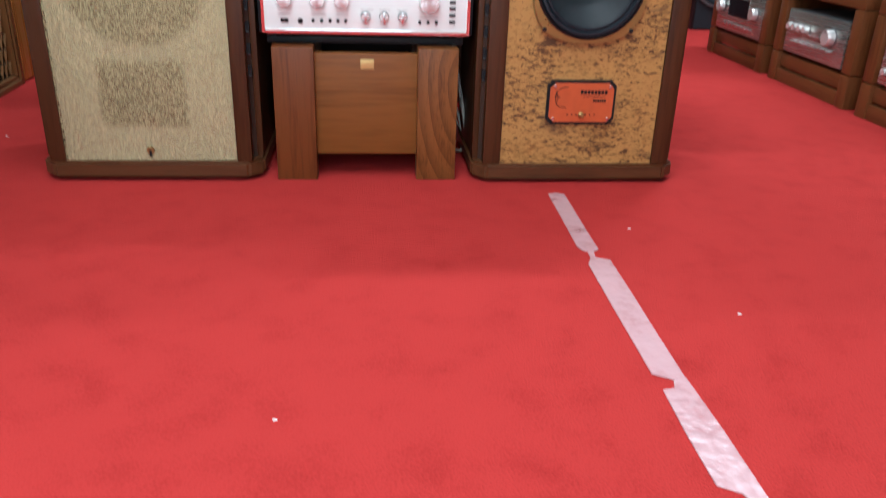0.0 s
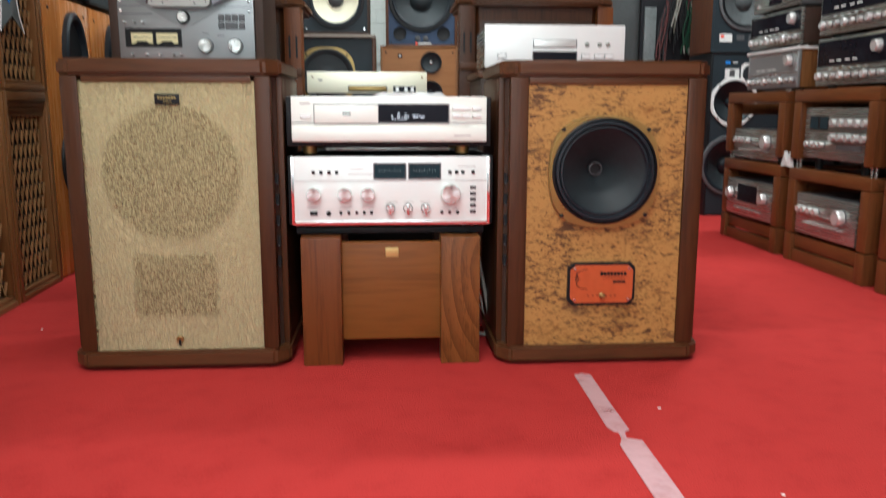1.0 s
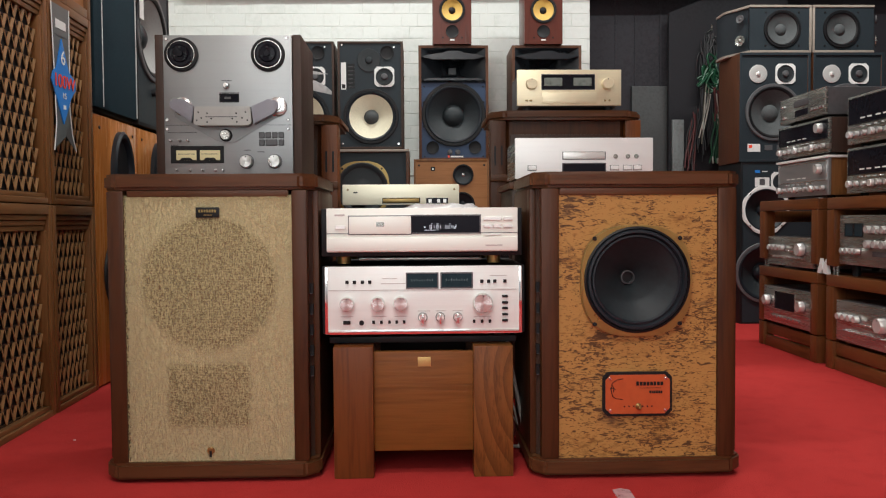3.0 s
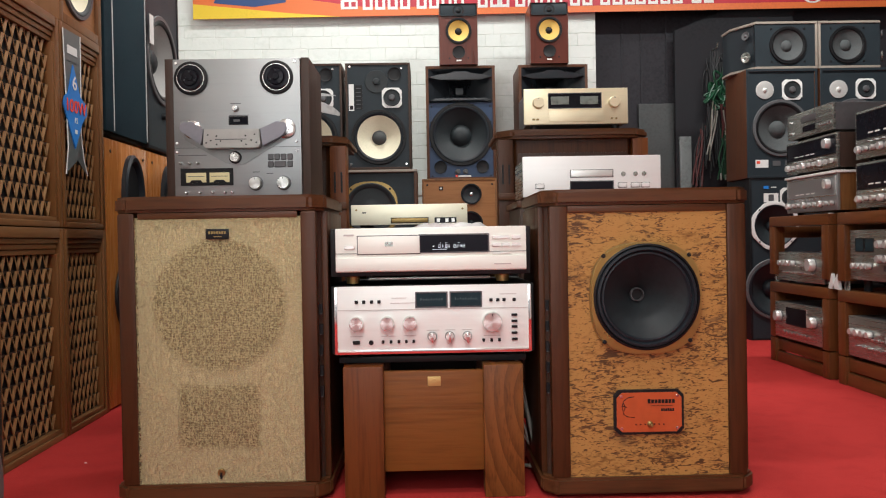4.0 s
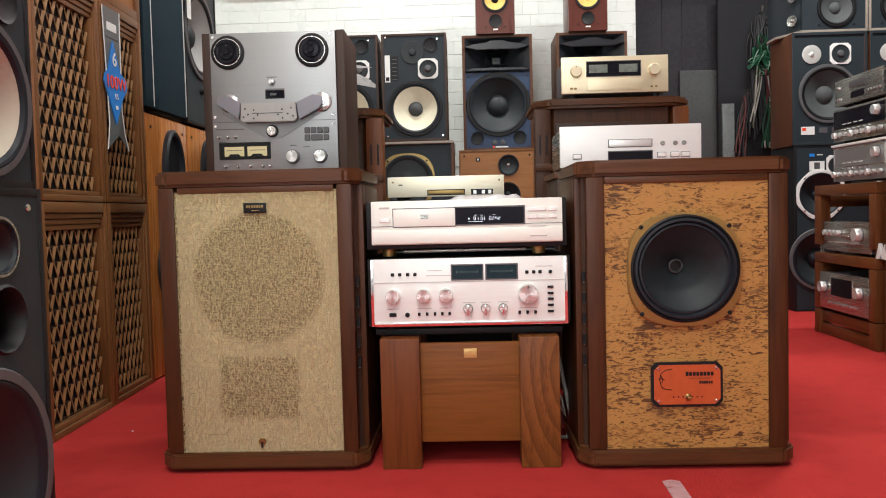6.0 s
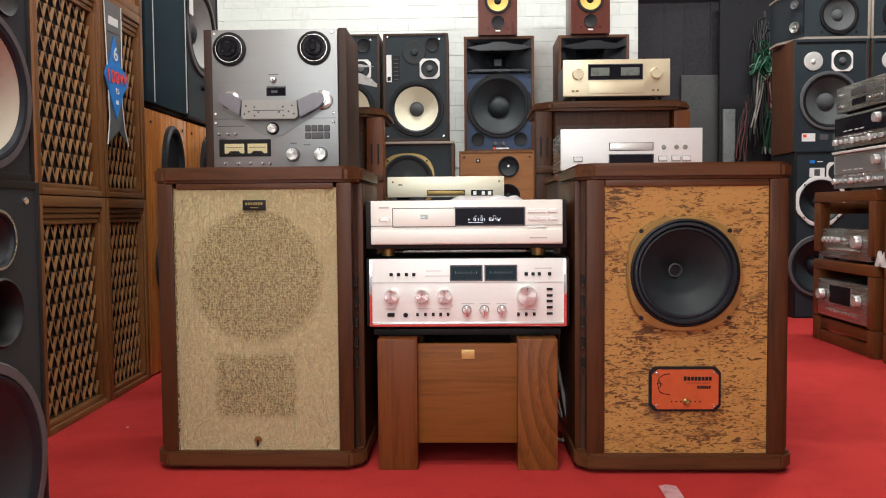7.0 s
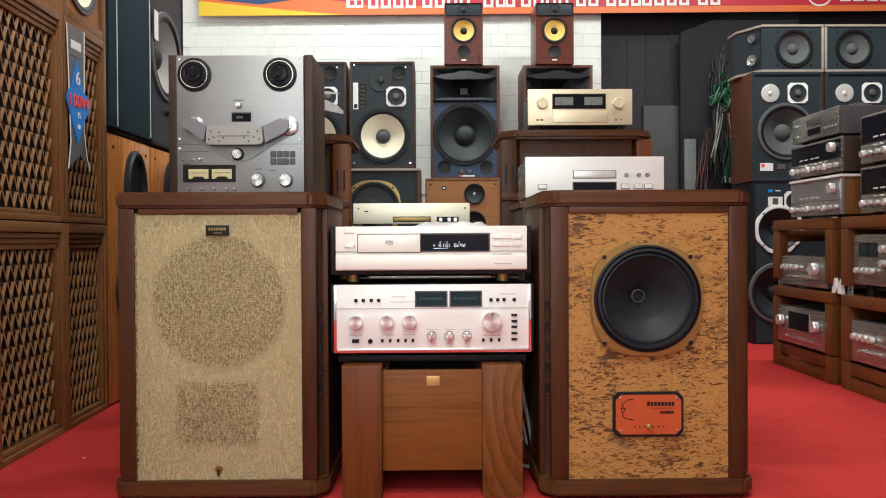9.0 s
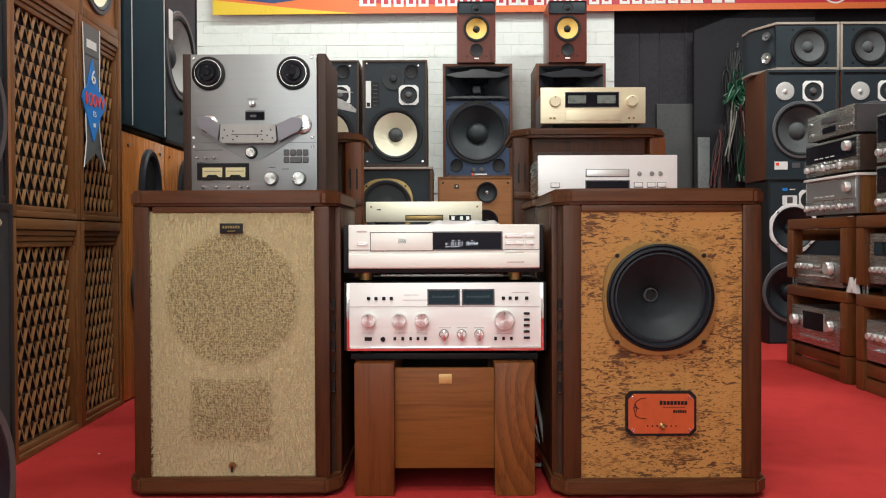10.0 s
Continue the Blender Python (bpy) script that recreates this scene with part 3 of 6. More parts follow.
        part("emblem_mark", B(-0.008, 0.010, 0.0032, 0.004, 0.6045, 0.6065), BRASS, b)
        k = part("lock", disc(-0.002, 0.072, 0.0085, 0.005, 0.0085, 20), BRASS, s)
        part("keyhole", B(-0.0045, 0.0005, 0.0042, 0.005, 0.058, 0.072), BLACK, k)
    else:
        cx, cz, r = -0.006, 0.4505, 0.1262
        part("baffle", holed(rect(-0.186, 0.186, 0.046, 0.645), [(cx, cz + 0.003, 0.113)], 0.012, 0.022, 48), CORK, s, "orange burr veneer with dark flecks")
        pts = []
        for i in range(96):
            a = 2 * math.pi * i / 96
            c, q = abs(math.cos(a)), abs(math.sin(a))
            k = min(r / (c ** 2.7 + q ** 2.7) ** (1 / 2.7), 0.1395 / math.cos(abs(a % (math.pi / 2) - math.pi / 4)))
            pts.append((k * math.cos(a), k * math.sin(a)))
        f = part("driver", holed([(cx + 0.985 * x_, cz + 0.985 * z_) for x_, z_ in pts], [(cx, cz + 0.003, 0.1085)], -0.0035, 0.002, 56), GOLD_FRAME, s, "dual concentric driver in a gold frame")
        part("flange", holed([(cx + x_, cz + z_) for x_, z_ in pts], [(cx, cz + 0.003, 0.1085)], 0.0021, 0.0115, 56), BRASS, f)
        dz = cz + 0.003
        part("gasket", lathe([(0.1205, -0.0030), (0.1200, -0.0060), (0.1160, -0.0080), (0.1135, -0.0040)], cx, dz, 64), BLACK, f)
        part("surround", lathe([(0.1140, -0.0040), (0.1115, -0.0095), (0.1065, -0.0100), (0.1020, -0.0015), (0.1008, -0.0035), (0.0970, -0.0040), (0.0935, 0.0005)], cx, dz, 64), RUBBER, f)
        part("cone", lathe([(0.0937, 0.0004), (0.084, 0.011), (0.065, 0.031), (0.042, 0.054), (0.026, 0.073), (0.016, 0.088)], cx, dz, 64), CONE_DARK, f)
        part("throat_ring", lathe([(0.0165, 0.089), (0.0160, 0.076), (0.0138, 0.075), (0.0125, 0.085)], cx, dz, 28), GREYMETAL, f)
        part("throat", disc(cx, dz, 0.022, 0.090, 0.094, 24), BLACK, f)
        for sx in (-1, 1):
            for sz in (-1, 1):
                screw(f, cx + sx * 0.0965, cz + sz * 0.0965, 0.0050, -0.0035, BLACK)
        px0, px1, pz0, pz1 = -0.082, 0.077, 0.142, 0.243
        c = 0.012
        oct_ = lambda g: [(px0 + c + g, pz0 + g), (px1 - c - g, pz0 + g), (px1 - g, pz0 + c + g), (px1 - g, pz1 - c - g), (px1 - c - g, pz1 - g), (px0 + c + g, pz1 - g), (px0 + g, pz1 - c - g), (px0 + g, pz0 + c + g)]
        pl = part("control_plate", prism(oct_(0), 0.004, 0.012, 0.001), BLACK, s, "orange control plate in a black surround")
        part("face", prism(oct_(0.006), 0.0022, 0.004), ORANGE_PLATE, pl)
        for i in range(8):
            part("nameplate_bar", B(-0.006 + 0.0079 * i, 0.0002 + 0.0079 * i, 0.0014, 0.0022, 0.2125, 0.221 if i else 0.222), BLACK, pl)
        for i in range(6):
            part("nameplate_bar", B(0.024 + 0.0051 * i, 0.0281 + 0.0051 * i, 0.0014, 0.0022, 0.1945, 0.2005), BLACK, pl)
        part("nameplate_bar", B(0.001, 0.051, 0.0014, 0.0022, 0.2065, 0.2073), BLACK, pl)
        for pts_ in ([(-0.060, 0.188), (-0.064, 0.205), (-0.061, 0.218), (-0.050, 0.226), (-0.036, 0.228)], [(-0.060, 0.188), (-0.052, 0.183), (-0.036, 0.181)], [(-0.061, 0.214), (-0.057, 0.206), (-0.059, 0.196)], [(-0.066, 0.206), (-0.060, 0.207), (-0.053, 0.204)]):
            part("printed_crest", tube([(x_, 0.0020, z_) for x_, z_ in pts_], 0.0009, 6), BLACK, pl)
        for i in range(7):
            part("setting_mark", disc(-0.033 + 0.0105 * i, 0.165, 0.0018, 0.0014, 0.0022, 8), BLACK, pl)
        part("selector_knob", lathe([(0, -0.014), (0.0035, -0.013), (0.0045, -0.008), (0.0035, -0.003), (0.007, 0.0), (0.007, 0.0022)], -0.001, 0.165, 18), BRASS, pl)
        for ax in (px0 + 0.016, px1 - 0.016):
            for az in (pz0 + 0.014, pz1 - 0.014):
                screw(pl, ax, az, 0.0035, 0.0022)
    return s


vintage(-0.484, 1.963, "walnut loudspeaker with beige fleck cloth grille, on red carpet", True)
vintage(0.4855, 1.948, "walnut loudspeaker, open burr front with black driver and orange plate", False)


# ---- low amplifier stand ----
st = thing("amplifier_stand", pose(-0.003, 1.975, 0), "low teak stand with broad plank legs on red carpet", "stand")
for sx in (-1, 1):
    part("leg", B(sx * 0.16 - 0.0455, sx * 0.16 + 0.0455, 0, 0.055, 0, 0.303, 0.003), TEAK_FIGURED if sx > 0 else TEAK_LEG, st)
    part("leg", B(sx * 0.16 - 0.0455, sx * 0.16 + 0.0455, 0.285, 0.34, 0, 0.303, 0.003), TEAK_LEG, st)
part("front_panel", B(-0.115, 0.115, 0.022, 0.042, 0.057, 0.288, 0.002), TEAK, st)
part("shelf", B(-0.115, 0.115, 0.042, 0.285, 0.057, 0.075, 0.002), TEAK, st)
tag = part("label_tag", B(-0.013, 0.017, 0.0205, 0.022, 0.253, 0.275, 0.0006), LABEL_BRASS, st, "small brass label")
part("emblem", disc(0.002, 0.266, 0.005, 0.0199, 0.0205, 12), LABEL_BRASS, tag)
part("top", B(-0.22, 0.22, 0.06, 0.345, 0.303, 0.318, 0.002), BLACK, st)


# ---- electronics ----
def case(parent, w, h, d, m, z0=0.0, inset=0.006, feet=0.0):
    part("case", B(-w / 2 + inset, w / 2 - inset, 0.012, d, z0 + 0.004, z0 + h - 0.004, 0.003), m, parent)
    if feet:
        for sx in (-1, 1):
            for y in (0.04, d - 0.05):
                part("foot", lathe_z(sx * (w / 2 - 0.05), y, 0.02, 0, feet), BLACK, parent)


def knob(parent, x, z, r, m=KNOB, length=0.018, skirt=True, y=0.0):
    prof = [(0, y - length), (r * 0.89, y - length), (r * 0.95, y - length + r * 0.07), (r, y - 0.003), (r, y)]
    k = part("knob", lathe(prof, x, z, 28), m, parent)
    if skirt:
        part("skirt", lathe([(r * 1.02, y - 0.0035), (r * 1.12, y - 0.003), (r * 1.15, y)], x, z, 28), GREYMETAL, k)
    part("pointer", B(x - r * 0.05, x + r * 0.05, y - length - 0.0006, y - length + 0.0004, z + r * 0.60, z + r * 0.82), BLACK, k)
    return k


def button(parent, x, z, w, h, m=BLACK, out=0.004, y=0.0, name="button"):
    return part(name, B(x - w / 2, x + w / 2, y - out, y + 0.001, z - h / 2, z + h / 2, min(w, h) * 0.12, seg=1), m, parent)


def plate(parent, w, h, m, z0=0.0, t=0.012, bevel=0.0025):
    return part("front_panel", B(-w / 2, w / 2, 0, t, z0, z0 + h, bevel), m, parent)


def window(parent, x0, x1, z0, z1, m=DARKGLASS, y=0.0, frame_m=None, name="display"):
    wdw = part(name, B(x0, x1, y - 0.0015, y + 0.001, z0, z1, 0.0006, seg=1), m, parent)
    if frame_m:
        e = 0.003
        bm = bmesh.new()
        box(bm, x0 - e, x1 + e, y - 0.0025, y, z1, z1 + e)
        box(bm, x0 - e, x1 + e, y - 0.0025, y, z0 - e, z0)
        box(bm, x0 - e, x0, y - 0.0025, y, z0, z1)
        box(bm, x1, x1 + e, y - 0.0025, y, z0, z1)
        part("bezel", bm, frame_m, wdw)
    return wdw


# integrated amplifier on the stand
amp = thing("integrated_amplifier", pose(-0.001, 2.0, 0.318), "champagne-silver integrated amplifier with two meters, on the stand", "amplifier")
case(amp, 0.47, 0.166, 0.34, BLACK, 0.006, 0.0, 0.012)
AX = lambda px: (px - 787) / 767
AZ = lambda py: 0.010 + (620 - py) / 767
pan = plate(amp, 0.454, 0.157, PINKSILVER, 0.010)
for sx in (-1, 1):
    part("edge_strip", B(sx * 0.2235 - 0.0035, sx * 0.2235 + 0.0035, -0.004, 0.002, 0.012, 0.165, 0.001), POLISHED, amp, "polished metal edge strip")
part("lower_strip", B(-0.22, 0.22, -0.003, 0.002, 0.0105, 0.020, 0.001), POLISHED, amp, "polished metal edge strip")
part("groove", B(-0.219, 0.219, -0.0012, 0.001, AZ(541.8), AZ(540.8)), PRINT, amp)
for px in (652, 665, 679, 692, 890, 902, 913, 931):
    button(amp, AX(px), AZ(527), 0.0075, 0.0075)
for px in (698, 712, 726, 739, 752, 876, 890, 904):
    button(amp, AX(px), AZ(598), 0.006, 0.0075)
for py in (554, 565, 575, 586, 597):
    button(amp, AX(931), AZ(py), 0.0135, 0.0055)
button(amp, AX(651), AZ(598.5), 0.0165, 0.0085, name="power_switch")
part("headphone_jack", lathe([(0.0055, 0), (0.0055, -0.003), (0.003, -0.003), (0.003, -0.0005), (0, -0.0005)], AX(677), AZ(599), 20), BLACK, amp)
for x0, x1 in ((758, 811), (819, 872)):
    m_ = window(amp, AX(x0), AX(x1), AZ(537), AZ(513), METER_BLUE, frame_m=GREYMETAL, name="power_meter")
    for i in range(9):
        part("scale_mark", B(AX(x0 + 8 + i * 4.6) - 0.0006, AX(x0 + 8 + i * 4.6) + 0.0006, -0.0022, -0.0015, AZ(526), AZ(523.5 if i % 2 else 522)), METER_MARK, m_)
for px, r in ((652, 0.0165), (706, 0.0165), (746, 0.0165)):
    knob(amp, AX(px), AZ(565), r, KNOB, 0.02, False)
knob(amp, AX(891), AZ(565), 0.0232, KNOB, 0.024, False)
for px in (785, 816, 847):
    k = knob(amp, AX(px), AZ(590), 0.0095, KNOB, 0.014)
    part("lever", B(AX(px) - 0.0022, AX(px) + 0.0022, -0.022, -0.010, AZ(600), AZ(582), 0.001), CHROME, k)
for a, b_, z_ in ((714, 740, 521), (712, 762, 530), (640, 662, 588), (695, 720, 588), (735, 756, 588), (776, 798, 579), (808, 826, 579), (838, 856, 579), (876, 906, 590), (905, 935, 517)):
    part("print_bar", B(AX(a), AX(b_), -0.0006, 0.0, AZ(z_ + 0.6), AZ(z_ - 0.6)), PRINT, amp)

# disc player on the amplifier
cdp = thing("disc_player", pose(-0.003, 2.0, 0.490), "champagne-silver compact disc player standing on the amplifier", "disc player")
for sx, y in ((-0.185, 0.05), (0.168, 0.05), (-0.185, 0.26), (0.168, 0.26)):
    part("foot", lathe_z(sx, y, 0.017, 0, 0.020), BRASS, cdp)
part("tray_base", B(-0.15, 0.14, 0.05, 0.26, 0.006, 0.014, 0.003), STEEL, cdp)
CX = lambda px: (px - 786) / 767
CZ = lambda py: 0.028 + (475 - py) / 767
part("case", B(-0.233, 0.231, 0.012, 0.30, 0.018, 0.129, 0.003), BLACK, cdp)
plate(cdp, 0.440, 0.101, CHAMPAGNE, 0.028)
part("lower_step", B(-0.2195, 0.2195, -0.005, 0.002, 0.030, CZ(449), 0.0025), CHAMPAGNE, cdp)
part("groove", B(-0.2195, 0.2195, -0.001, 0.001, CZ(442.5), CZ(441.5)), GREYMETAL, cdp)
part("tray_gap", B(CX(655.5), CX(767), -0.0012, 0.001, CZ(444.5), CZ(410.5)), GREYMETAL, cdp)
tray = part("disc_tray", B(CX(657), CX(766), -0.004, 0.001, CZ(443), CZ(412), 0.0015), CHAMPAGNE, cdp)
part("disc_mark", B(CX(705), CX(719), -0.0046, -0.004, CZ(430), CZ(422)), STEEL, tray)
dsp = window(cdp, CX(767), CX(887), CZ(441), CZ(412), DARKGLASS, frame_m=GREYMETAL)
for x0, sh in ((799, 0), (805, 1), (811, 0), (816, 1), (826, 0), (831, 2), (837, 3), (842, 2)):
    segs = {0: ((0, 0.6, 434, 428.5), (3, 3.6, 434, 428.5), (0.6, 3, 429.1, 428.5), (0.6, 3, 434, 433.4)), 1: ((1.6, 2.3, 434, 428.5),), 2: ((0, 0.6, 434, 431), (3, 3.6, 431, 428.5), (0.4, 3.2, 431.5, 430.9), (0.6, 3, 434, 433.4)), 3: ((0, 0.6, 431.3, 428.5), (2.8, 3.4, 434, 428.5), (0.4, 3.2, 431.6, 431))}[sh]
    for a, b_, z0, z1 in segs:
        part("digit_bar", B(CX(x0 + a), CX(x0 + b_), -0.0022, -0.0015, CZ(z0), CZ(z1)), DISPLAY_LIT, dsp)
for x0, x1, z0, z1 in ((789, 791.5, 432.5, 430.5), (789, 815, 436.9, 436.4), (800, 804, 425.8, 425.3), (811, 815, 425.8, 425.3), (833, 837, 425.8, 425.3)):
    part("digit_bar", B(CX(x0), CX(x1), -0.0022, -0.0015, CZ(z0), CZ(z1)), DISPLAY_LIT, dsp)
for x0, x1, z in ((894, 926, 417), (929, 945, 417), (894, 910, 430), (911, 926, 430), (929, 945, 430), (894, 926, 445), (633, 651, 431)):
    button(cdp, CX((x0 + x1) / 2), CZ(z), (x1 - x0) / 767, 0.0085 if z != 445 else 0.0035, SILVER, 0.004)
part("print_bar", B(CX(632), CX(650), -0.0006, 0, CZ(411), CZ(408)), PRINT, cdp)
part("print_bar", B(CX(897), CX(927), -0.0056, -0.005, CZ(465), CZ(463)), PRINT, cdp)

# crumpled clear wrapping on the disc player
wrap = thing("plastic_wrap", pose(0.045, 2.10, 0.619), "crumpled clear plastic wrap lying on the disc player", "plastic wrap")
bm = bmesh.new()
wr = random.Random(3)
rows_ = [[bm.verts.new((0.09 * (i / 13 - 0.5) * 2 + wr.uniform(-0.002, 0.002), 0.05 * (j / 6 - 0.5) * 2 + wr.uniform(-0.003, 0.003), (0.0006 if i in (0, 13) or j in (0, 6) else wr.uniform(0.002, 0.013)))) for i in range(14)] for j in range(7)]
for j in range(6):
    for i in range(13):
        bm.faces.new((rows_[j][i], rows_[j][i + 1], rows_[j + 1][i + 1], rows_[j + 1][i]))
part("sheet", bm, WRAP, wrap)

# plain black box behind the stand
bx = thing("black_cabinet", pose(0.0, 2.42, 0), "plain black cabinet behind the amplifier stand", "cabinet")
part("body", B(-0.245, 0.245, 0, 0.45, 0.012, 0.575, 0.004), BLACK, bx)
for sx in (-1, 1):
    for y in (0.05, 0.40):
        part("foot", B(sx * 0.2 - 0.02, sx * 0.2 + 0.02, y - 0.02, y + 0.02, 0, 0.0122), BLACK, bx)

# gold disc player standing on a black rack behind
rk = thing("equipment_rack", pose(-0.08, 3.20, 0), "plain black equipment rack on red carpet", "rack")
for sx in (-1, 1):
    part("side", B(sx * 0.24 - 0.012, sx * 0.24 + 0.012, 0, 0.38, 0, 0.62, 0.002), BLACK, rk)
for z in (0.10, 0.36, 0.62):
    part("shelf", B(-0.252, 0.252, 0, 0.38, z, z + 0.02, 0.002), BLACK, rk)
gp = thing("disc_player", pose(-0.082, 3.20, 0.640), "pale gold disc player on a black rack", "disc player")
case(gp, 0.446, 0.078, 0.30, CREAM_PANEL, 0.012, 0.003, 0.012)
plate(gp, 0.446, 0.078, CREAM_PANEL, 0.010)
GX = lambda px: (px - 750.5) / 462
GZ = lambda py: 0.010 + (393 - py) / 462
part("disc_tray", B(GX(719), GX(783), -0.003, 0.001, GZ(389), GZ(382), 0.001), BRASS, gp)
part("tray_slot", B(GX(717.5), GX(784.5), -0.0012, 0.001, GZ(390.5), GZ(380.5)), BLACK, gp)
dw = window(gp, GX(795), GX(834), GZ(391), GZ(381))
for px in (802, 817, 828):
    part("key", B(GX(px) - 0.006, GX(px) + 0.006, -0.004, -0.0015, GZ(389.5), GZ(383)), SILVER, dw)
for px in (657, 845):
    screw(gp, GX(px), GZ(366), 0.004, 0, BRASS)
part("print_bar", B(GX(667), GX(674), -0.0006, 0, GZ(372), GZ(370)), BLACK, gp)

# open-reel tape recorder on a dark cabinet
sp = thing("cabinet", pose(-0.65, 2.85, 0), "dark wooden cabinet with tape recorder on top", "cabinet")
part("body", B(-0.25, 0.25, 0.0, 0.36, 0.0, 0.70, 0.004), DARK_WOOD, sp)
part("top", B(-0.26, 0.26, -0.006, 0.37, 0.70, 0.722, 0.004), WALNUT_X, sp)
deck = thing("tape_recorder", pose(-0.649, 2.86, 0.722), "silver-grey open-reel tape recorder in a dark wooden case", "tape recorder")
DX = lambda px: (px - 450.5) / 521
DZ = lambda py: (1.216 - 0.722) - (py - 95) / 521
H_ = 0.494
part("side_panel", B(-0.243, -0.2155, 0.006, 0.30, 0.012, H_ + 0.001, 0.002), DARK_WOOD, deck, "dark brown wooden side panel")
part("side_panel", B(0.2155, 0.2435, 0.006, 0.30, 0.012, H_ + 0.001, 0.002), DARK_WOOD, deck, "dark brown wooden side panel")
part("top_panel", B(-0.2155, 0.2155, 0.0145, 0.30, H_ - 0.012, H_ - 0.001, 0.001), DARK_WOOD, deck)
part("bottom_panel", B(-0.2155, 0.2155, 0.0145, 0.30, 0.012, 0.024, 0.001), DARK_WOOD, deck)
part("back_panel", B(-0.2155, 0.2155, 0.28, 0.29, 0.024, H_ - 0.012), DARK_WOOD, deck)
for sx in (-0.2, 0.2):
    for y in (0.04, 0.26):
        part("foot", lathe_z(sx, y, 0.018, 0, 0.013), BLACK, deck)
part("front_panel", B(-0.214, 0.214, 0, 0.014, 0.015, H_ - 0.002, 0.002), DECK_GREY, deck)
for px in (371, 521):
    hub = part("reel_hub", lathe([(0.0565, 0), (0.0565, -0.006), (0.052, -0.008), (0.047, -0.008), (0.045, -0.004)], DX(px), DZ(130), 44), BLACK, deck, "black reel hub with chrome ring")
    part("ring", lathe([(0.046, -0.006), (0.0455, -0.0105), (0.0435, -0.0105), (0.043, -0.006)], DX(px), DZ(130), 44), CHROME, hub)
    part("spindle", lathe([(0.043, -0.006), (0.042, -0.018), (0.034, -0.020), (0.028, -0.018), (0.026, -0.022), (0.012, -0.023), (0.010, -0.027), (0, -0.027)], DX(px), DZ(130), 36), DARKGLASS, hub)
    for a in (90, 210, 330):
        c, s_ = math.cos(radians(a)), math.sin(radians(a))
        part("spoke", B(DX(px) + c * 0.020 - 0.003, DX(px) + c * 0.020 + 0.003, -0.0255, -0.020, DZ(130) + s_ * 0.020 - 0.003, DZ(130) + s_ * 0.020 + 0.003, 0.001), RUBBER, hub)
part("head_backing", prism([(DX(352), DZ(205)), (DX(366), DZ(205)), (DX(398), DZ(226)), (DX(492), DZ(226)), (DX(530), DZ(206)), (DX(546), DZ(222)), (DX(540), DZ(236)), (DX(462), DZ(282)), (DX(446), DZ(284)), (DX(430), DZ(280)), (DX(358), DZ(238))], -0.003, 0.0), BACKING_GREY, deck)
for px, pz, r in ((372, 220, 0.031), (536, 221, 0.033)):
    g_ = part("tape_guide", lathe([(r, 0), (r, -0.006), (r * 0.9, -0.008), (r * 0.4, -0.009), (r * 0.35, -0.02), (0, -0.021)], DX(px), DZ(pz), 32), CHROME, deck)
cover = part("head_cover", prism([(DX(396), DZ(222)), (DX(492), DZ(222)), (DX(494), DZ(250)), (DX(488), DZ(255)), (DX(400), DZ(255)), (DX(394), DZ(250))], -0.034, -0.002, 0.002), HEAD_GREY, deck)
for px, pz in ((403, 232), (418, 234), (400, 246), (408, 242), (425, 243), (418, 249), (468, 234), (484, 232), (461, 243), (478, 242), (487, 246), (469, 249)):
    part("hole", disc(DX(px), DZ(pz), 0.0028, -0.0347, -0.034, 10), BLACK, cover)
part("arm", prism([(DX(360), DZ(209)), (DX(374), DZ(208)), (DX(395), DZ(222)), (DX(390), DZ(249)), (DX(354), DZ(224)), (DX(353), DZ(214))], -0.030, -0.006, 0.002), ARM_GREY, deck)
part("arm", prism([(DX(493), DZ(222)), (DX(522), DZ(209)), (DX(537), DZ(212)), (DX(540), DZ(222)), (DX(532), DZ(234)), (DX(497), DZ(252))], -0.030, -0.006, 0.002), ARM_GREY, deck)
part("knob_ring", disc(DX(446), DZ(270), 0.0215, -0.006, 0.0, 28), BLACK, deck)
knob(deck, DX(446), DZ(270), 0.0165, KNOB, 0.022, False)
part("release_stud", lathe([(0, -0.018), (0.008, -0.017), (0.009, -0.006), (0.012, 0)], DX(448), DZ(184), 20), CHROME, deck)
ct = window(deck, DX(437), DX(468), DZ(211), DZ(199), DARKGLASS, frame_m=BLACK, name="tape_counter")
part("digit_bar", B(DX(444), DX(455), -0.0022, -0.0015, DZ(207), DZ(203)), GREYMETAL, ct)
mw = window(deck, DX(351), DX(440), DZ(317), DZ(290), BLACK, frame_m=BLACK, name="level_meter")
for a, b_ in ((359, 394), (400, 435)):
    sc_ = part("scale", B(DX(a), DX(b_), -0.003, -0.0014, DZ(313), DZ(296), 0.0005), METER_LIT, mw, "lit cream meter scale")
    part("scale_line", B(DX(a + 3), DX(b_ - 3), -0.0036, -0.003, DZ(303), DZ(302)), GREYMETAL, sc_)
    part("needle_cover", prism([(DX(a + 6), DZ(313)), (DX(b_ - 6), DZ(313)), (DX(b_ - 10), DZ(309)), (DX(a + 10), DZ(309))], -0.004, -0.003), BLACK, sc_)
for px in (481, 530):
    knob(deck, DX(px), DZ(316), 0.0215, KNOB, 0.022, True)
for r in range(2):
    for c in range(4):
        if r and c == 2:
            continue
        w_ = 10 if not (r and c == 1) else 21
        x0 = 503 + c * 11.3
        button(deck, DX(x0 + w_ / 2), DZ(270 + r * 13), w_ / 521, 0.021, GREYMETAL, 0.005)
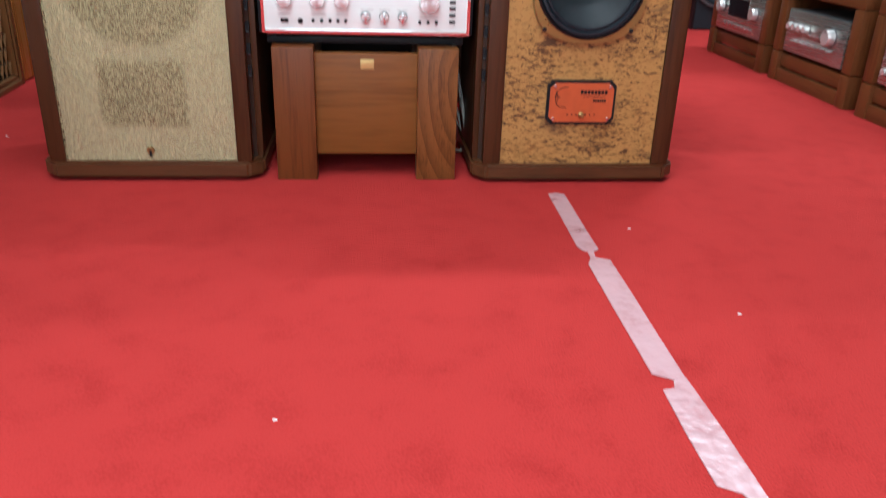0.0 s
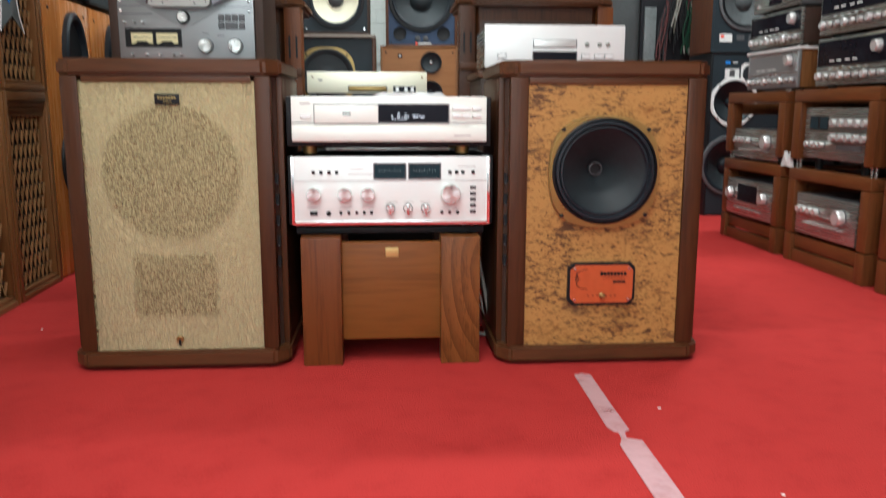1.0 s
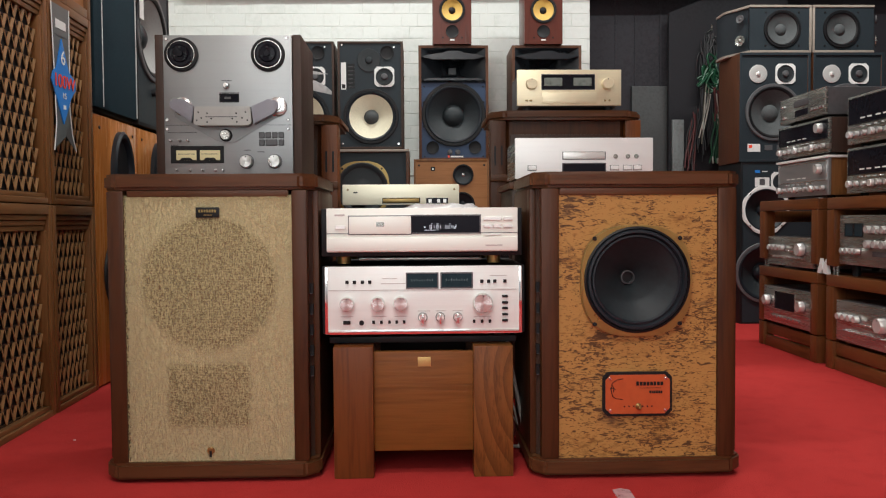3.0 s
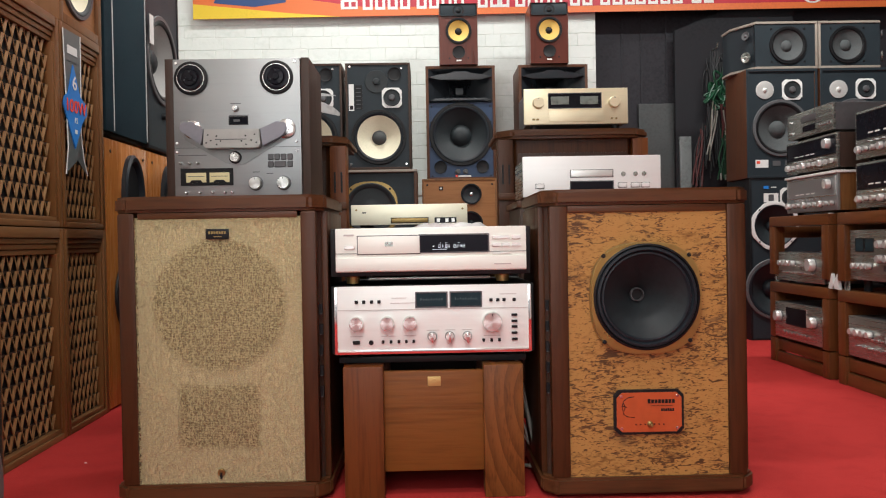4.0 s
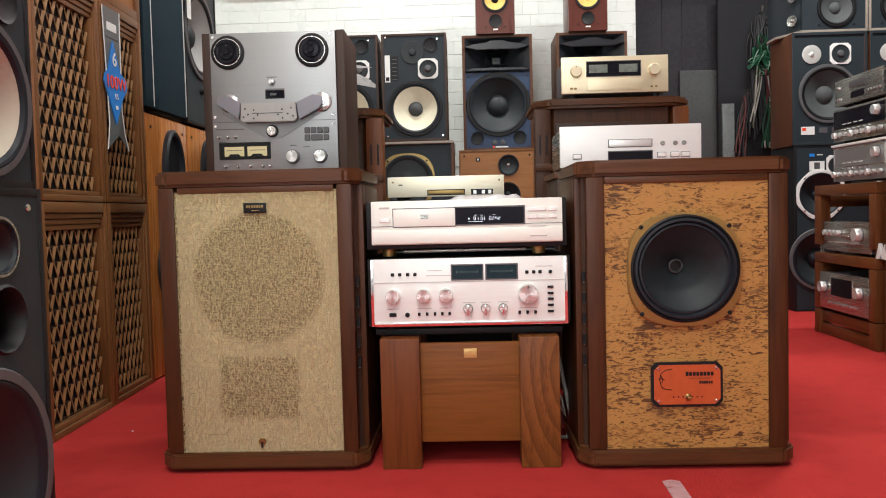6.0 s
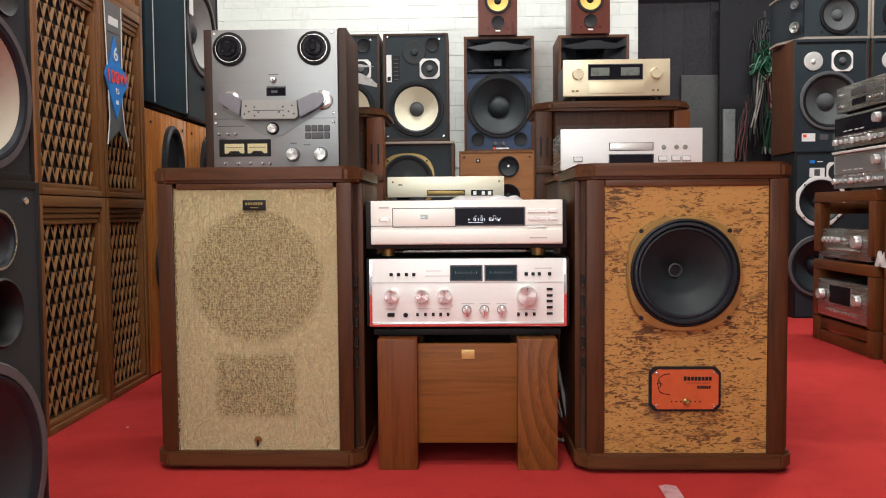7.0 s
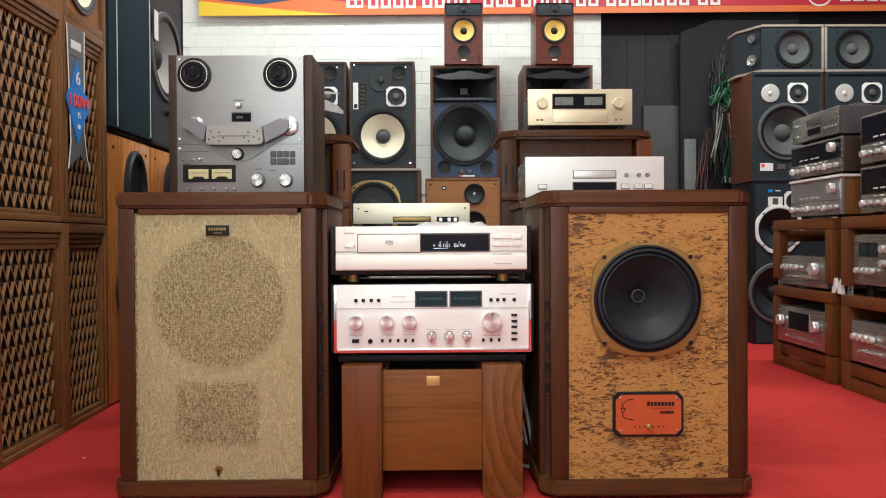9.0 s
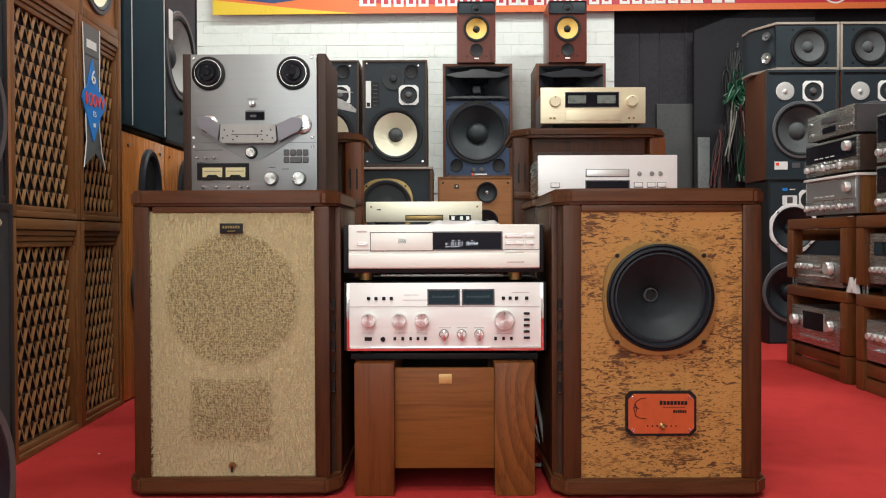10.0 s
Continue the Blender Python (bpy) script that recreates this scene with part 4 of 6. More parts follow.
for px, pz in ((345, 103), (553, 102), (344, 243), (344, 259), (554, 243), (554, 259)):
    screw(deck, DX(px), DZ(pz), 0.005)
for px in (350, 366, 380):
    part("toggle", lathe([(0.006, 0), (0.005, -0.004), (0.003, -0.006), (0.0025, -0.018), (0, -0.019)], DX(px), DZ(279), 14), CHROME, deck)
for px in (360, 383, 405, 427, 440):
    part("toggle", lathe([(0.006, 0), (0.005, -0.004), (0.003, -0.006), (0.0025, -0.016), (0, -0.017)], DX(px), DZ(331), 14), CHROME, deck)
for a, b_, z_ in ((439, 457, 175), (436, 470, 196), (345, 395, 265), (350, 362, 287), (415, 470, 240), (476, 488, 296), (500, 512, 299)):
    part("print_bar", B(DX(a), DX(b_), -0.0352 if z_ == 240 else -0.0006, -0.034 if z_ == 240 else 0, DZ(z_ + 0.7), DZ(z_ - 0.7)), GREYMETAL, deck)
part("groove", B(-0.21, 0.21, -0.0008, 0.001, DZ(252.6), DZ(251.8)), GREYMETAL, deck)

# pale silver disc player on a dark cabinet
sp2 = thing("cabinet", pose(0.531, 2.75, 0), "dark wooden cabinet with disc player on top", "cabinet")
part("body", B(-0.24, 0.24, 0.0, 0.34, 0.0, 0.69, 0.004), DARK_WOOD, sp2)
part("top", B(-0.25, 0.25, -0.006, 0.35, 0.69, 0.712, 0.004), WALNUT_X, sp2)
s2 = thing("disc_player", pose(0.531, 2.76, 0.712), "pale silver disc player on a dark cabinet", "disc player")
case(s2, 0.455, 0.133, 0.32, STEEL, 0.012, 0.01, 0.012)
plate(s2, 0.455, 0.133, WHITE_PANEL, 0.012)
SX = lambda px: (px - 1075) / 541
SZ = lambda py: 0.145 - (py - 275) / 541
part("tray_slot", B(SX(1036), SX(1113), -0.0012, 0.001, SZ(313.5), SZ(299.5)), GREYMETAL, s2)
part("disc_tray", B(SX(1037.5), SX(1111.5), -0.004, 0.001, SZ(312.5), SZ(300.5), 0.0012), SILVER, s2)
window(s2, SX(1037), SX(1112), SZ(340), SZ(321), frame_m=GREYMETAL)
for px in (1131, 1153, 1168):
    part("button", lathe([(0, -0.004), (0.006, -0.004), (0.0075, -0.002), (0.0078, 0)], SX(px), SZ(308), 18), STEEL, s2)
for px in (1129, 1152, 1170, 982):
    button(s2, SX(px), SZ(328), 0.026, 0.014, WHITE_PANEL, 0.006)
    part("button_gap", B(SX(px) - 0.0145, SX(px) + 0.0145, -0.0008, 0.001, SZ(328) - 0.0085, SZ(328) + 0.0085), GREYMETAL, s2)


# ---- the large slotted loudspeakers behind ----
def big(x, y, h, w, label):
    s = thing("large_loudspeaker", pose(x, y, 0), label, "loudspeaker", "large slotted loudspeakers")
    d = 0.42
    part("plinth", slab(chamfered(w, 0, d, 0.06), 0, 0.06, 0.005), WALNUT_X, s)
    part("top", slab(chamfered(w, 0, d, 0.07), h - 0.04, h, 0.012), WALNUT_X, s)
    part("body", slab(chamfered(w - 0.13, 0.05, d - 0.01, 0.03), 0.06, h - 0.04), WALNUT, s)
    part("grille", B(-w / 2 + 0.10, w / 2 - 0.10, 0.040, 0.05, 0.10, h - 0.10, 0.002), DARK_WOOD, s)
    for sx in (-1, 1):
        part("front_post", B(sx * (w / 2 - 0.045) - 0.034, sx * (w / 2 - 0.045) + 0.034, 0.026, 0.12, 0.06, h - 0.041, 0.004), TEAK_LEG if sx > 0 else WALNUT, s)
        for z in (h - 0.235, h - 0.52):
            for k in (-1, 1):
                part("slot", B(sx * (w / 2 - 0.045) + k * 0.014 - 0.004, sx * (w / 2 - 0.045) + k * 0.014 + 0.004, 0.0245, 0.027, z, z + 0.085), BLACK, s)
        part("ledge", B(sx * (w / 2 - 0.06) - 0.05, sx * (w / 2 - 0.06) + 0.05, 0.012, 0.10, h - 0.305, h - 0.275, 0.004), WALNUT_X, s)
    return s


big(0.628, 3.58, 1.062, 0.68, "large dark walnut loudspeaker with slotted corner posts")
big(-0.665, 3.42, 1.027, 0.66, "large dark walnut loudspeaker behind the tape recorder")
am2 = thing("amplifier", pose(0.661, 3.70, 1.062), "gold amplifier with dark display on a walnut loudspeaker", "amplifier")
case(am2, 0.468, 0.160, 0.30, GREYMETAL, 0.03, 0.012, 0.034)
plate(am2, 0.468, 0.160, GOLD_PANEL, 0.036, 0.016)
EX = lambda px: (px - 1049.5) / 396
EZ = lambda py: 0.036 + (217 - py) / 396
dd = window(am2, EX(1001), EX(1094), EZ(188), EZ(163), DARKGLASS, frame_m=GREYMETAL)
# two grey-green panels paint the glints on the display glass
for a in (1005, 1057):
    part("meter_scale", B(EX(a), EX(a + 32), -0.0022, -0.0015, EZ(182), EZ(168)), GLINT_GREY, dd)
for px in (982, 1117):
    knob(am2, EX(px), EZ(179), 0.0255, GOLD_PANEL, 0.024, False)
part("flap", B(EX(1001), EX(1098), -0.004, 0.001, EZ(213), EZ(193), 0.003), GOLD_PANEL, am2)
for px in (974, 981, 1113, 1121):
    button(am2, EX(px), EZ(208), 0.008 if px > 1000 else 0.012, 0.008, BRASS)


# ---- monitors against the white brick wall ----
def white_cone(x, y, z, label):
    s = thing("monitor_loudspeaker", pose(x, y, z), label, "loudspeaker", "white-cone monitors")
    w, h = 0.358, 0.587
    X = lambda px: (px - 699.5) / 320
    Z = lambda py: (294 - py) / 320
    shell(s, w, h, 0.28, 0.012, DARK_WOOD, 0.004, BLACK_BAFFLE, [(X(700), Z(237), 0.130)])
    driver(s, X(700), Z(237), 0.152, CONE_CREAM, CONE_GREY, BLACK, RUBBER, 0.004, 0.032, 0.26)
    octagon_horn(s, X(724), Z(168), 0.055, 0.004)
    part("tweeter", lathe([(0.064, 0.004), (0.062, 0.0), (0.045, 0.0005), (0.02, 0.003), (0.016, -0.006), (0, -0.010)], X(697), Z(139), 30), CONE_DARK, s)
    port(s, X(729), Z(126), 0.034, 0.004)
    pl = part("control_plate", B(X(648), X(657), 0.002, 0.004, Z(190), Z(143)), WHITE_PLASTIC, s, "white control strip")
    part("level_scale", B(X(659), X(672), 0.0025, 0.004, Z(188), Z(145)), BLACK, s)
    for i in range(6):
        part("scale_mark", B(X(661), X(669), 0.0018, 0.0025, Z(186 - i * 7), Z(185 - i * 7)), GREYMETAL, s)
    part("emblem", B(X(649.5), X(655.5), 0.0012, 0.002, Z(188), Z(181)), BLACK, pl)
    for px, pz in ((650, 112), (741, 116), (650, 285), (748, 285)):
        screw(s, X(px), Z(pz), 0.006, 0.004)
    return s


def gold_ring(x, y, h, label):
    s = thing("loudspeaker", pose(x, y, 0), label, "loudspeaker", "gold-ring loudspeakers")
    shell(s, 0.40, h, 0.34, 0.018, WALNUT, 0.014)
    part("edge", B(-0.2, 0.2, -0.002, 0.001, h - 0.014, h - 0.001, 0.001), LIGHT_EDGE, s)
    r, cx, cz = 0.15, -0.06, h - 0.215
    pts = []
    for i in range(48):
        a = 2 * math.pi * i / 48
        k = r / (abs(math.cos(a)) ** 2.7 + abs(math.sin(a)) ** 2.7) ** (1 / 2.7)
        pts.append((cx + k * math.cos(a), cz + k * math.sin(a)))
    f = part("driver_frame", prism(pts, 0.006, 0.014), BRASS, s, "gold driver frame")
    part("cone", lathe([(0.143, 0.006), (0.138, -0.003), (0.122, -0.002), (0.115, 0.004), (0.06, 0.0045), (0.035, 0.005), (0.02, -0.003), (0, -0.005)], cx, cz, 44), CONE_DARK, f)
    for sx in (-1, 1):
        screw(f, cx + sx * 0.108, cz + 0.108, 0.006, 0.006, BLACK)
    return s


white_cone(-0.277, 4.53, 0.985, "black monitor loudspeaker with cream woofer by a white brick wall")
white_cone(-0.655, 4.53, 0.985, "black monitor loudspeaker with cream woofer, half behind recorder")
gold_ring(-0.268, 4.52, 0.983, "dark loudspeaker with gold-framed driver under a monitor")
gold_ring(-0.675, 4.52, 0.983, "dark loudspeaker with gold-framed driver under a monitor")


def horn_box(x, y, z, label):
    s = thing("horn_loudspeaker", pose(x, y, z), label, "loudspeaker", "blue horn loudspeakers")
    w, h = 0.408, 0.670
    X = lambda px: (px - 845.5) / 301
    Z = lambda py: (315 - py) / 301
    shell(s, w, h, 0.30, 0.016, MONITOR_WOOD, 0.006, BLUE_BAFFLE, [(0.0, Z(234), 0.163)], Z(178))
    # horn: mouth that narrows in steps to a throat, with an arched upper lip
    hz0, hz1 = Z(178), h - 0.0165
    hw, zc = w / 2 - 0.0165, (hz0 + hz1) / 2 - 0.008
    bm = bmesh.new()
    rings = []
    for f, y in ((1.0, 0.0), (0.94, 0.004), (0.80, 0.022), (0.56, 0.055), (0.34, 0.09), (0.12, 0.15)):
        a, z0, z1 = hw * f, zc + (hz0 - zc) * (f ** 0.8), zc + (hz1 - zc) * (f ** 0.8)
        if f == 1.0:
            z0, z1 = hz0, hz1
        rings.append([bm.verts.new(c) for c in ((-a, y, z0), (a, y, z0), (a, y, z1), (-a, y, z1))])
    for a, b in zip(rings, rings[1:]):
        for k in range(4):
            bm.faces.new((a[k], a[(k + 1) % 4], b[(k + 1) % 4], b[k]))
    bm.faces.new(rings[-1])
    r_ = bmesh.ops.extrude_face_region(bm, geom=list(bm.faces))
    bmesh.ops.translate(bm, vec=(0, 0.004, 0), verts=[v for v in r_["geom"] if isinstance(v, bmesh.types.BMVert)])
    hp = part("horn", bm, HORN_BLACK, s, "black moulded horn")
    up = [(X(789), Z(134)), (X(804), Z(130)), (X(828), Z(127)), (X(834), Z(124)), (X(857), Z(124)), (X(863), Z(127)), (X(887), Z(130)), (X(902), Z(134)), (X(882), Z(139)), (X(809), Z(139))]
    part("upper_lip", prism(up, -0.018, 0.012, 0.003), HORN_BLACK, hp)
    part("lower_lip", prism([(X(790), Z(175)), (X(901), Z(175)), (X(889), Z(171)), (X(802), Z(171))], -0.012, 0.006, 0.0015), HORN_BLACK, hp)
    driver(s, 0.0, Z(234), 0.187, CONE_DARK, CONE_DARK, BLACK, RUBBER, 0.006, 0.06, 0.33)
    for i in range(8):
        a = radians(22.5 + 45 * i)
        screw(s, 0.194 * math.cos(a) * 0.97, Z(234) + 0.187 * math.sin(a) * 0.97, 0.007, 0.0, BLACK)
    for sx in (-1, 1):
        port(s, sx * 0.124, Z(292), 0.034, 0.006)
        for pz in (185, 308):
            screw(s, sx * 0.172, Z(pz), 0.005, 0.006, BLACK)
        part("level_knob", lathe([(0.016, 0.006), (0.015, 0.002), (0.012, 0.003), (0.010, -0.004), (0, -0.005)], sx * 0.023, Z(300), 14), GREYMETAL, s)
    part("nameplate_bar", B(-0.02, 0.055, 0.0045, 0.006, Z(309.5), Z(307)), WHITE_PLASTIC, s)
    part("emblem", B(-0.036, -0.024, 0.0045, 0.006, Z(310), Z(306)), RED_PRINT, s)
    return s


def tan_box(x, y, h, w, label):
    s = thing("loudspeaker", pose(x, y, 0), label, "loudspeaker", "tan veneer loudspeakers")
    shell(s, w, h, 0.34, 0.012, CABWOOD, 0.003, TAN_VENEER, [(0.066, h - 0.09, 0.051), (0.060, h - 0.26, 0.061), (0.0, h - 0.56, 0.142)])
    driver(s, 0.066, h - 0.09, 0.060, CONE_DARK, CHROME, BLACK, RUBBER, 0.003, 0.008, 0.2)
    driver(s, 0.060, h - 0.26, 0.072, CONE_DARK, RUBBER, BLACK, RUBBER, 0.003, 0.02, 0.3)
    driver(s, 0.0, h - 0.56, 0.165, CONE_DARK, RUBBER, BLACK, RUBBER, 0.003, 0.05, 0.3)
    em = part("emblem", B(-0.12, -0.096, 0.001, 0.003, h - 0.066, h - 0.044), BLACK, s)
    part("emblem_mark", B(-0.113, -0.103, 0.0004, 0.001, h - 0.060, h - 0.050), WHITE_PLASTIC, em)
    for sx in (-1, 1):
        screw(s, sx * (w / 2 - 0.03), h - 0.035, 0.006, 0.003, BLACK)
    return s


horn_box(0.191, 4.80, 0.940, "blue-fronted loudspeaker with black horn above a dark woofer")
horn_box(0.739, 4.80, 0.940, "blue-fronted loudspeaker with black horn, behind a gold amplifier")
tan_box(0.173, 4.70, 0.940, 0.434, "tan veneer loudspeaker with dark drivers under the horn loudspeaker")
tan_box(0.740, 4.72, 0.940, 0.434, "tan veneer loudspeaker, hidden behind a walnut loudspeaker")


def bookshelf(x, label):
    s = thing("bookshelf_loudspeaker", pose(x, 4.77, 1.610), label, "loudspeaker", "cherry bookshelf loudspeakers")
    part("cabinet", B(-0.112, 0.112, 0.018, 0.24, 0, 0.356, 0.008), CHERRY, s)
    part("baffle", holed(rect(-0.111, 0.111, 0.001, 0.355), [(0.0, 0.196, 0.065)], 0, 0.017), CHERRY, s)
    part("recess", disc(0.0, 0.196, 0.066, 0.0172, 0.0178, 24), BLACK, s)
    part("top_pad", B(-0.106, 0.106, -0.003, 0.0, 0.282, 0.352, 0.01), BLACK_BAFFLE, s)
    driver(s, 0.0, 0.196, 0.076, CONE_YELLOW, BLACK, BLACK, RUBBER, 0.0, 0.016, 0.26)
    port(s, 0.0, 0.072, 0.034)
    part("tweeter", lathe([(0.034, 0), (0.033, -0.004), (0.016, -0.002), (0.012, -0.007), (0, -0.010)], 0.0, 0.312, 24), BLACK, s)
    part("nameplate_bar", B(-0.014, 0.014, -0.0012, 0, 0.020, 0.028), WHITE_PLASTIC, s)
    for sx in (-1, 1):
        screw(s, sx * 0.055, 0.037, 0.005, 0, BLACK)
    return s


bookshelf(0.184, "small cherry bookshelf loudspeaker with yellow cone on a horn loudspeaker")
bookshelf(0.715, "small cherry bookshelf loudspeaker with yellow cone on a horn loudspeaker")


# ---- row of lattice-fronted loudspeakers ----
def row_x(y):
    return -1.118 - (y - 2.218) * 0.040


def lattice(yc, w, z, h, label):
    s = thing("lattice_loudspeaker", pose(row_x(yc), yc, z, 0, 0, 92.3), label, "loudspeaker", "lattice loudspeakers")
    d = 0.30
    gx, g0, g1 = w / 2 - 0.034, 0.032, h - 0.078
    bm = bmesh.new()
    box(bm, -w / 2, w / 2, 0.046, d, 0, h, 0.003)
    part("cabinet", bm, CABWOOD, s)
    for sx in (-1, 1):
        part("stile", B(sx * w / 2, sx * (w / 2 - 0.022), 0.0, 0.046, 0, h, 0.003), CABWOOD, s)
        part("moulding", B(sx * (w / 2 - 0.023), sx * (w / 2 - 0.034), 0.006, 0.046, g0, g1, 0.002), CABWOOD, s)
    part("top_rail", B(-w / 2 + 0.022, w / 2 - 0.022, 0.0, 0.046, h - 0.030, h, 0.003), CABWOOD_X, s)
    part("bottom_rail", B(-w / 2 + 0.022, w / 2 - 0.022, 0.0, 0.046, 0, 0.018, 0.003), CABWOOD_X, s)
    for a, b_, y_ in ((h - 0.046, h - 0.031, 0.006), (h - 0.062, h - 0.047, 0.011), (h - 0.078, h - 0.063, 0.015), (0.0185, 0.032, 0.008)):
        part("moulding", B(-w / 2 + 0.0225, w / 2 - 0.0225, y_, 0.046, a, b_, 0.002), CABWOOD_X, s)
    part("backing", B(-gx, gx, 0.042, 0.0455, g0, g1), BLACK, s, "black cloth behind the lattice")
    rows, cols = 12, 8
    p, q = 2 * gx / cols, (g1 - g0) / rows
    for j in range(rows + 1):
        part("rod", B(-gx, gx, 0.0275, 0.0315, g0 + j * q - 0.003, g0 + j * q + 0.003), DARK_WOOD, s)
    me = slat_mesh(p, q)
    for j in range(rows):
        for i in range(cols + (j % 2)):
            x = -gx + p * (i + (0.0 if j % 2 else 0.5))
            if abs(x) > gx - p * 0.4:
                continue
            o = new("slat", me)
            o.parent, o.location = s, (x, 0.0225, g0 + j * q)
    return s


SLATS = {}


def slat_mesh(p, q):
    """One V-shaped piece of the lattice."""
    key = round(p, 4), round(q, 4)
    if key not in SLATS:
        a = 0.5 * p
        bm = bmesh.new()
        for s in (-1, 1):
            # each arm slopes inwards, so that its two flanks catch the light differently
            quad = [(s * a * 0.98, q * 1.02, -0.0022), (s * a * 0.52, q * 1.02, 0.0010), (0, q * 0.44, 0.0012), (s * a * 0.12, q * 0.05, -0.0018)]
            f = [bm.verts.new((x, y, z)) for x, z, y in quad]
            g = [bm.verts.new((x, y + 0.002, z)) for x, z, y in quad]
            bm.faces.new(f)
            bm.faces.new(g[::-1])
            for k in range(4):
                bm.faces.new((f[k], f[(k + 1) % 4], g[(k + 1) % 4], g[k]))
        bmesh.ops.recalc_face_normals(bm, faces=bm.faces)
        me = bpy.data.meshes.new("slat")
        bm.to_mesh(me)
        bm.free()
        me.materials.append(KUMIKO)
        SLATS[key] = me
    return SLATS[key]


lattice(2.4225, 0.413, 0.0, 0.645, "brown wooden loudspeaker with carved lattice front, on the carpet")
lattice(2.808, 0.343, 0.0, 0.645, "brown wooden loudspeaker with carved lattice front, on the carpet")
lattice(2.4225, 0.413, 0.648, 0.642, "brown wooden lattice loudspeaker stacked on another of its kind")
lattice(2.808, 0.343, 0.648, 0.642, "brown lattice loudspeaker with a paper ribbon on its edge")

up = thing("loudspeaker", pose(row_x(2.808), 2.808, 1.290, 0, 0, 92.3), "brown wooden loudspeaker with cream cone on a lattice loudspeaker", "loudspeaker")
shell(up, 0.345, 0.50, 0.28, 0.03, CABWOOD, 0.012, TAN_VENEER, [(-0.01, 0.175, 0.112)])
driver(up, -0.01, 0.175, 0.13, CONE_CREAM, CONE_CREAM, GREYMETAL, CONE_GREY, 0.012, 0.04, 0.3)

# paper ribbon with a blue diamond
rb = thing("paper_ribbon", pose(-1.128, 2.72, 0, 0, 0, 90), "grey paper ribbon with a blue diamond, hung on a loudspeaker", "ribbon")
part("ribbon", prism([(-0.072, 1.268), (0.043, 1.268), (0.036, 0.95), (0.052, 0.87), (0.077, 0.822), (0.010, 0.865), (-0.070, 0.818), (-0.052, 0.90), (-0.060, 1.05)], 0.002, 0.0035), GREY_RIBBON, rb)
dm = part("diamond", prism([(-0.016, 1.165), (0.030, 1.070), (0.074, 1.050), (0.078, 1.020), (0.040, 0.985), (-0.010, 0.900), (-0.060, 0.985), (-0.088, 1.030), (-0.078, 1.055), (-0.052, 1.072)], -0.002, 0.0015), BLUE_PRINT, rb, "blue printed diamond")
w_ = writing("100W", 0.058, RED_PRINT, dm, -0.005, -0.0035, 1.030)
for x0, x1, z0, z1, m_ in ((-0.048, 0.020, 1.196, 1.222, WHITE_PLASTIC), (-0.058, 0.030, 1.172, 1.176, GREYMETAL)):
    part("print_bar", B(x0, x1, 0.0008, 0.002, z0, z1), m_, rb)
writing("6", 0.062, WHITE_PLASTIC, dm, -0.012, -0.0035, 1.104)
writing("15", 0.026, WHITE_PLASTIC, dm, -0.007, -0.0035, 0.988)
for x0, x1, z0, z1 in ((-0.014, 0.002, 0.947, 0.960),):
    part("print_bar", B(x0, x1, -0.0032, -0.002, z0, z1), WHITE_PLASTIC, dm)
for pts in ([(-0.075, 1.268), (-0.062, 1.05), (-0.054, 0.90), (-0.072, 0.815)], [(0.046, 1.268), (0.039, 0.95), (0.055, 0.87), (0.080, 0.82)]):
    part("edging", tube([(x, 0.002, z) for x, z in pts], 0.0018, 6), WHITE_PLASTIC, rb)

# ---- orange-wood cabinets with tall black openings, two tall loudspeakers on them ----
for yc in (3.200, 3.625):
    o = thing("loudspeaker", pose(-1.152, yc, 0, 0, 0, 90), "orange-brown wooden loudspeaker with round black opening", "loudspeaker", "orange-wood loudspeakers")
    part("cabinet", B(-0.2105, 0.2105, 0.02, 0.40, 0, 0.985, 0.012), ORANGE_WOOD, o)
    part("baffle", B(-0.205, 0.205, 0.0, 0.0195, 0.006, 0.972, 0.003), ORANGE_WOOD, o)
    hr = part("horn_rim", lathe([(0.096, 0.0), (0.096, -0.016), (0.090, -0.023), (0.082, -0.020), (0.075, -0.004)], 0.03, 0.772, 48, ry=1.70), RUBBER, o, "rounded black horn rim")
    part("horn_throat", lathe([(0.076, -0.004), (0.06, -0.003), (0.03, -0.002), (0, -0.0015)], 0.03, 0.772, 48, ry=1.70), BLACK, hr)
    driver(o, 0.0, 0.40, 0.15, CONE_DARK, RUBBER, BLACK, RUBBER, -0.002, 0.0015, 0.3)
    for sx in (-1, 1):
        screw(o, sx * 0.16, 0.93, 0.006, 0.0, BLACK)

gs = thing("loudspeaker", pose(-1.150, 3.210, 0.988, 0, 0, 90), "tall loudspeaker with dark teal cloth grille and white piping", "loudspeaker")
part("cabinet", B(-0.205, 0.205, 0.018, 0.36, 0, 0.80, 0.004), BLACK, gs)
gr = part("grille", B(-0.200, 0.203, 0.0, 0.018, 0.012, 0.79, 0.006), TEAL_CLOTH, gs, "dark teal grille cloth")
for x in (-0.130, 0.2035):
    part("piping", B(x - 0.002, x + 0.002, -0.002, 0.002, 0.02, 0.785, 0.0008), WHITE_PLASTIC, gr)
ws = thing("loudspeaker", pose(-1.150, 3.635, 0.988, 0, 0, 90), "tall black loudspeaker with large white cone", "loudspeaker")
shell(ws, 0.415, 0.80, 0.36, 0.014, BLACK, 0.004, BLACK_BAFFLE, [(-0.015, 0.395, 0.165)])
driver(ws, -0.015, 0.395, 0.192, CONE_PALE, CONE_DARK, GREYMETAL, BLACK, 0.004, 0.06, 0.3)
port(ws, 0.11, 0.13, 0.045, 0.004)
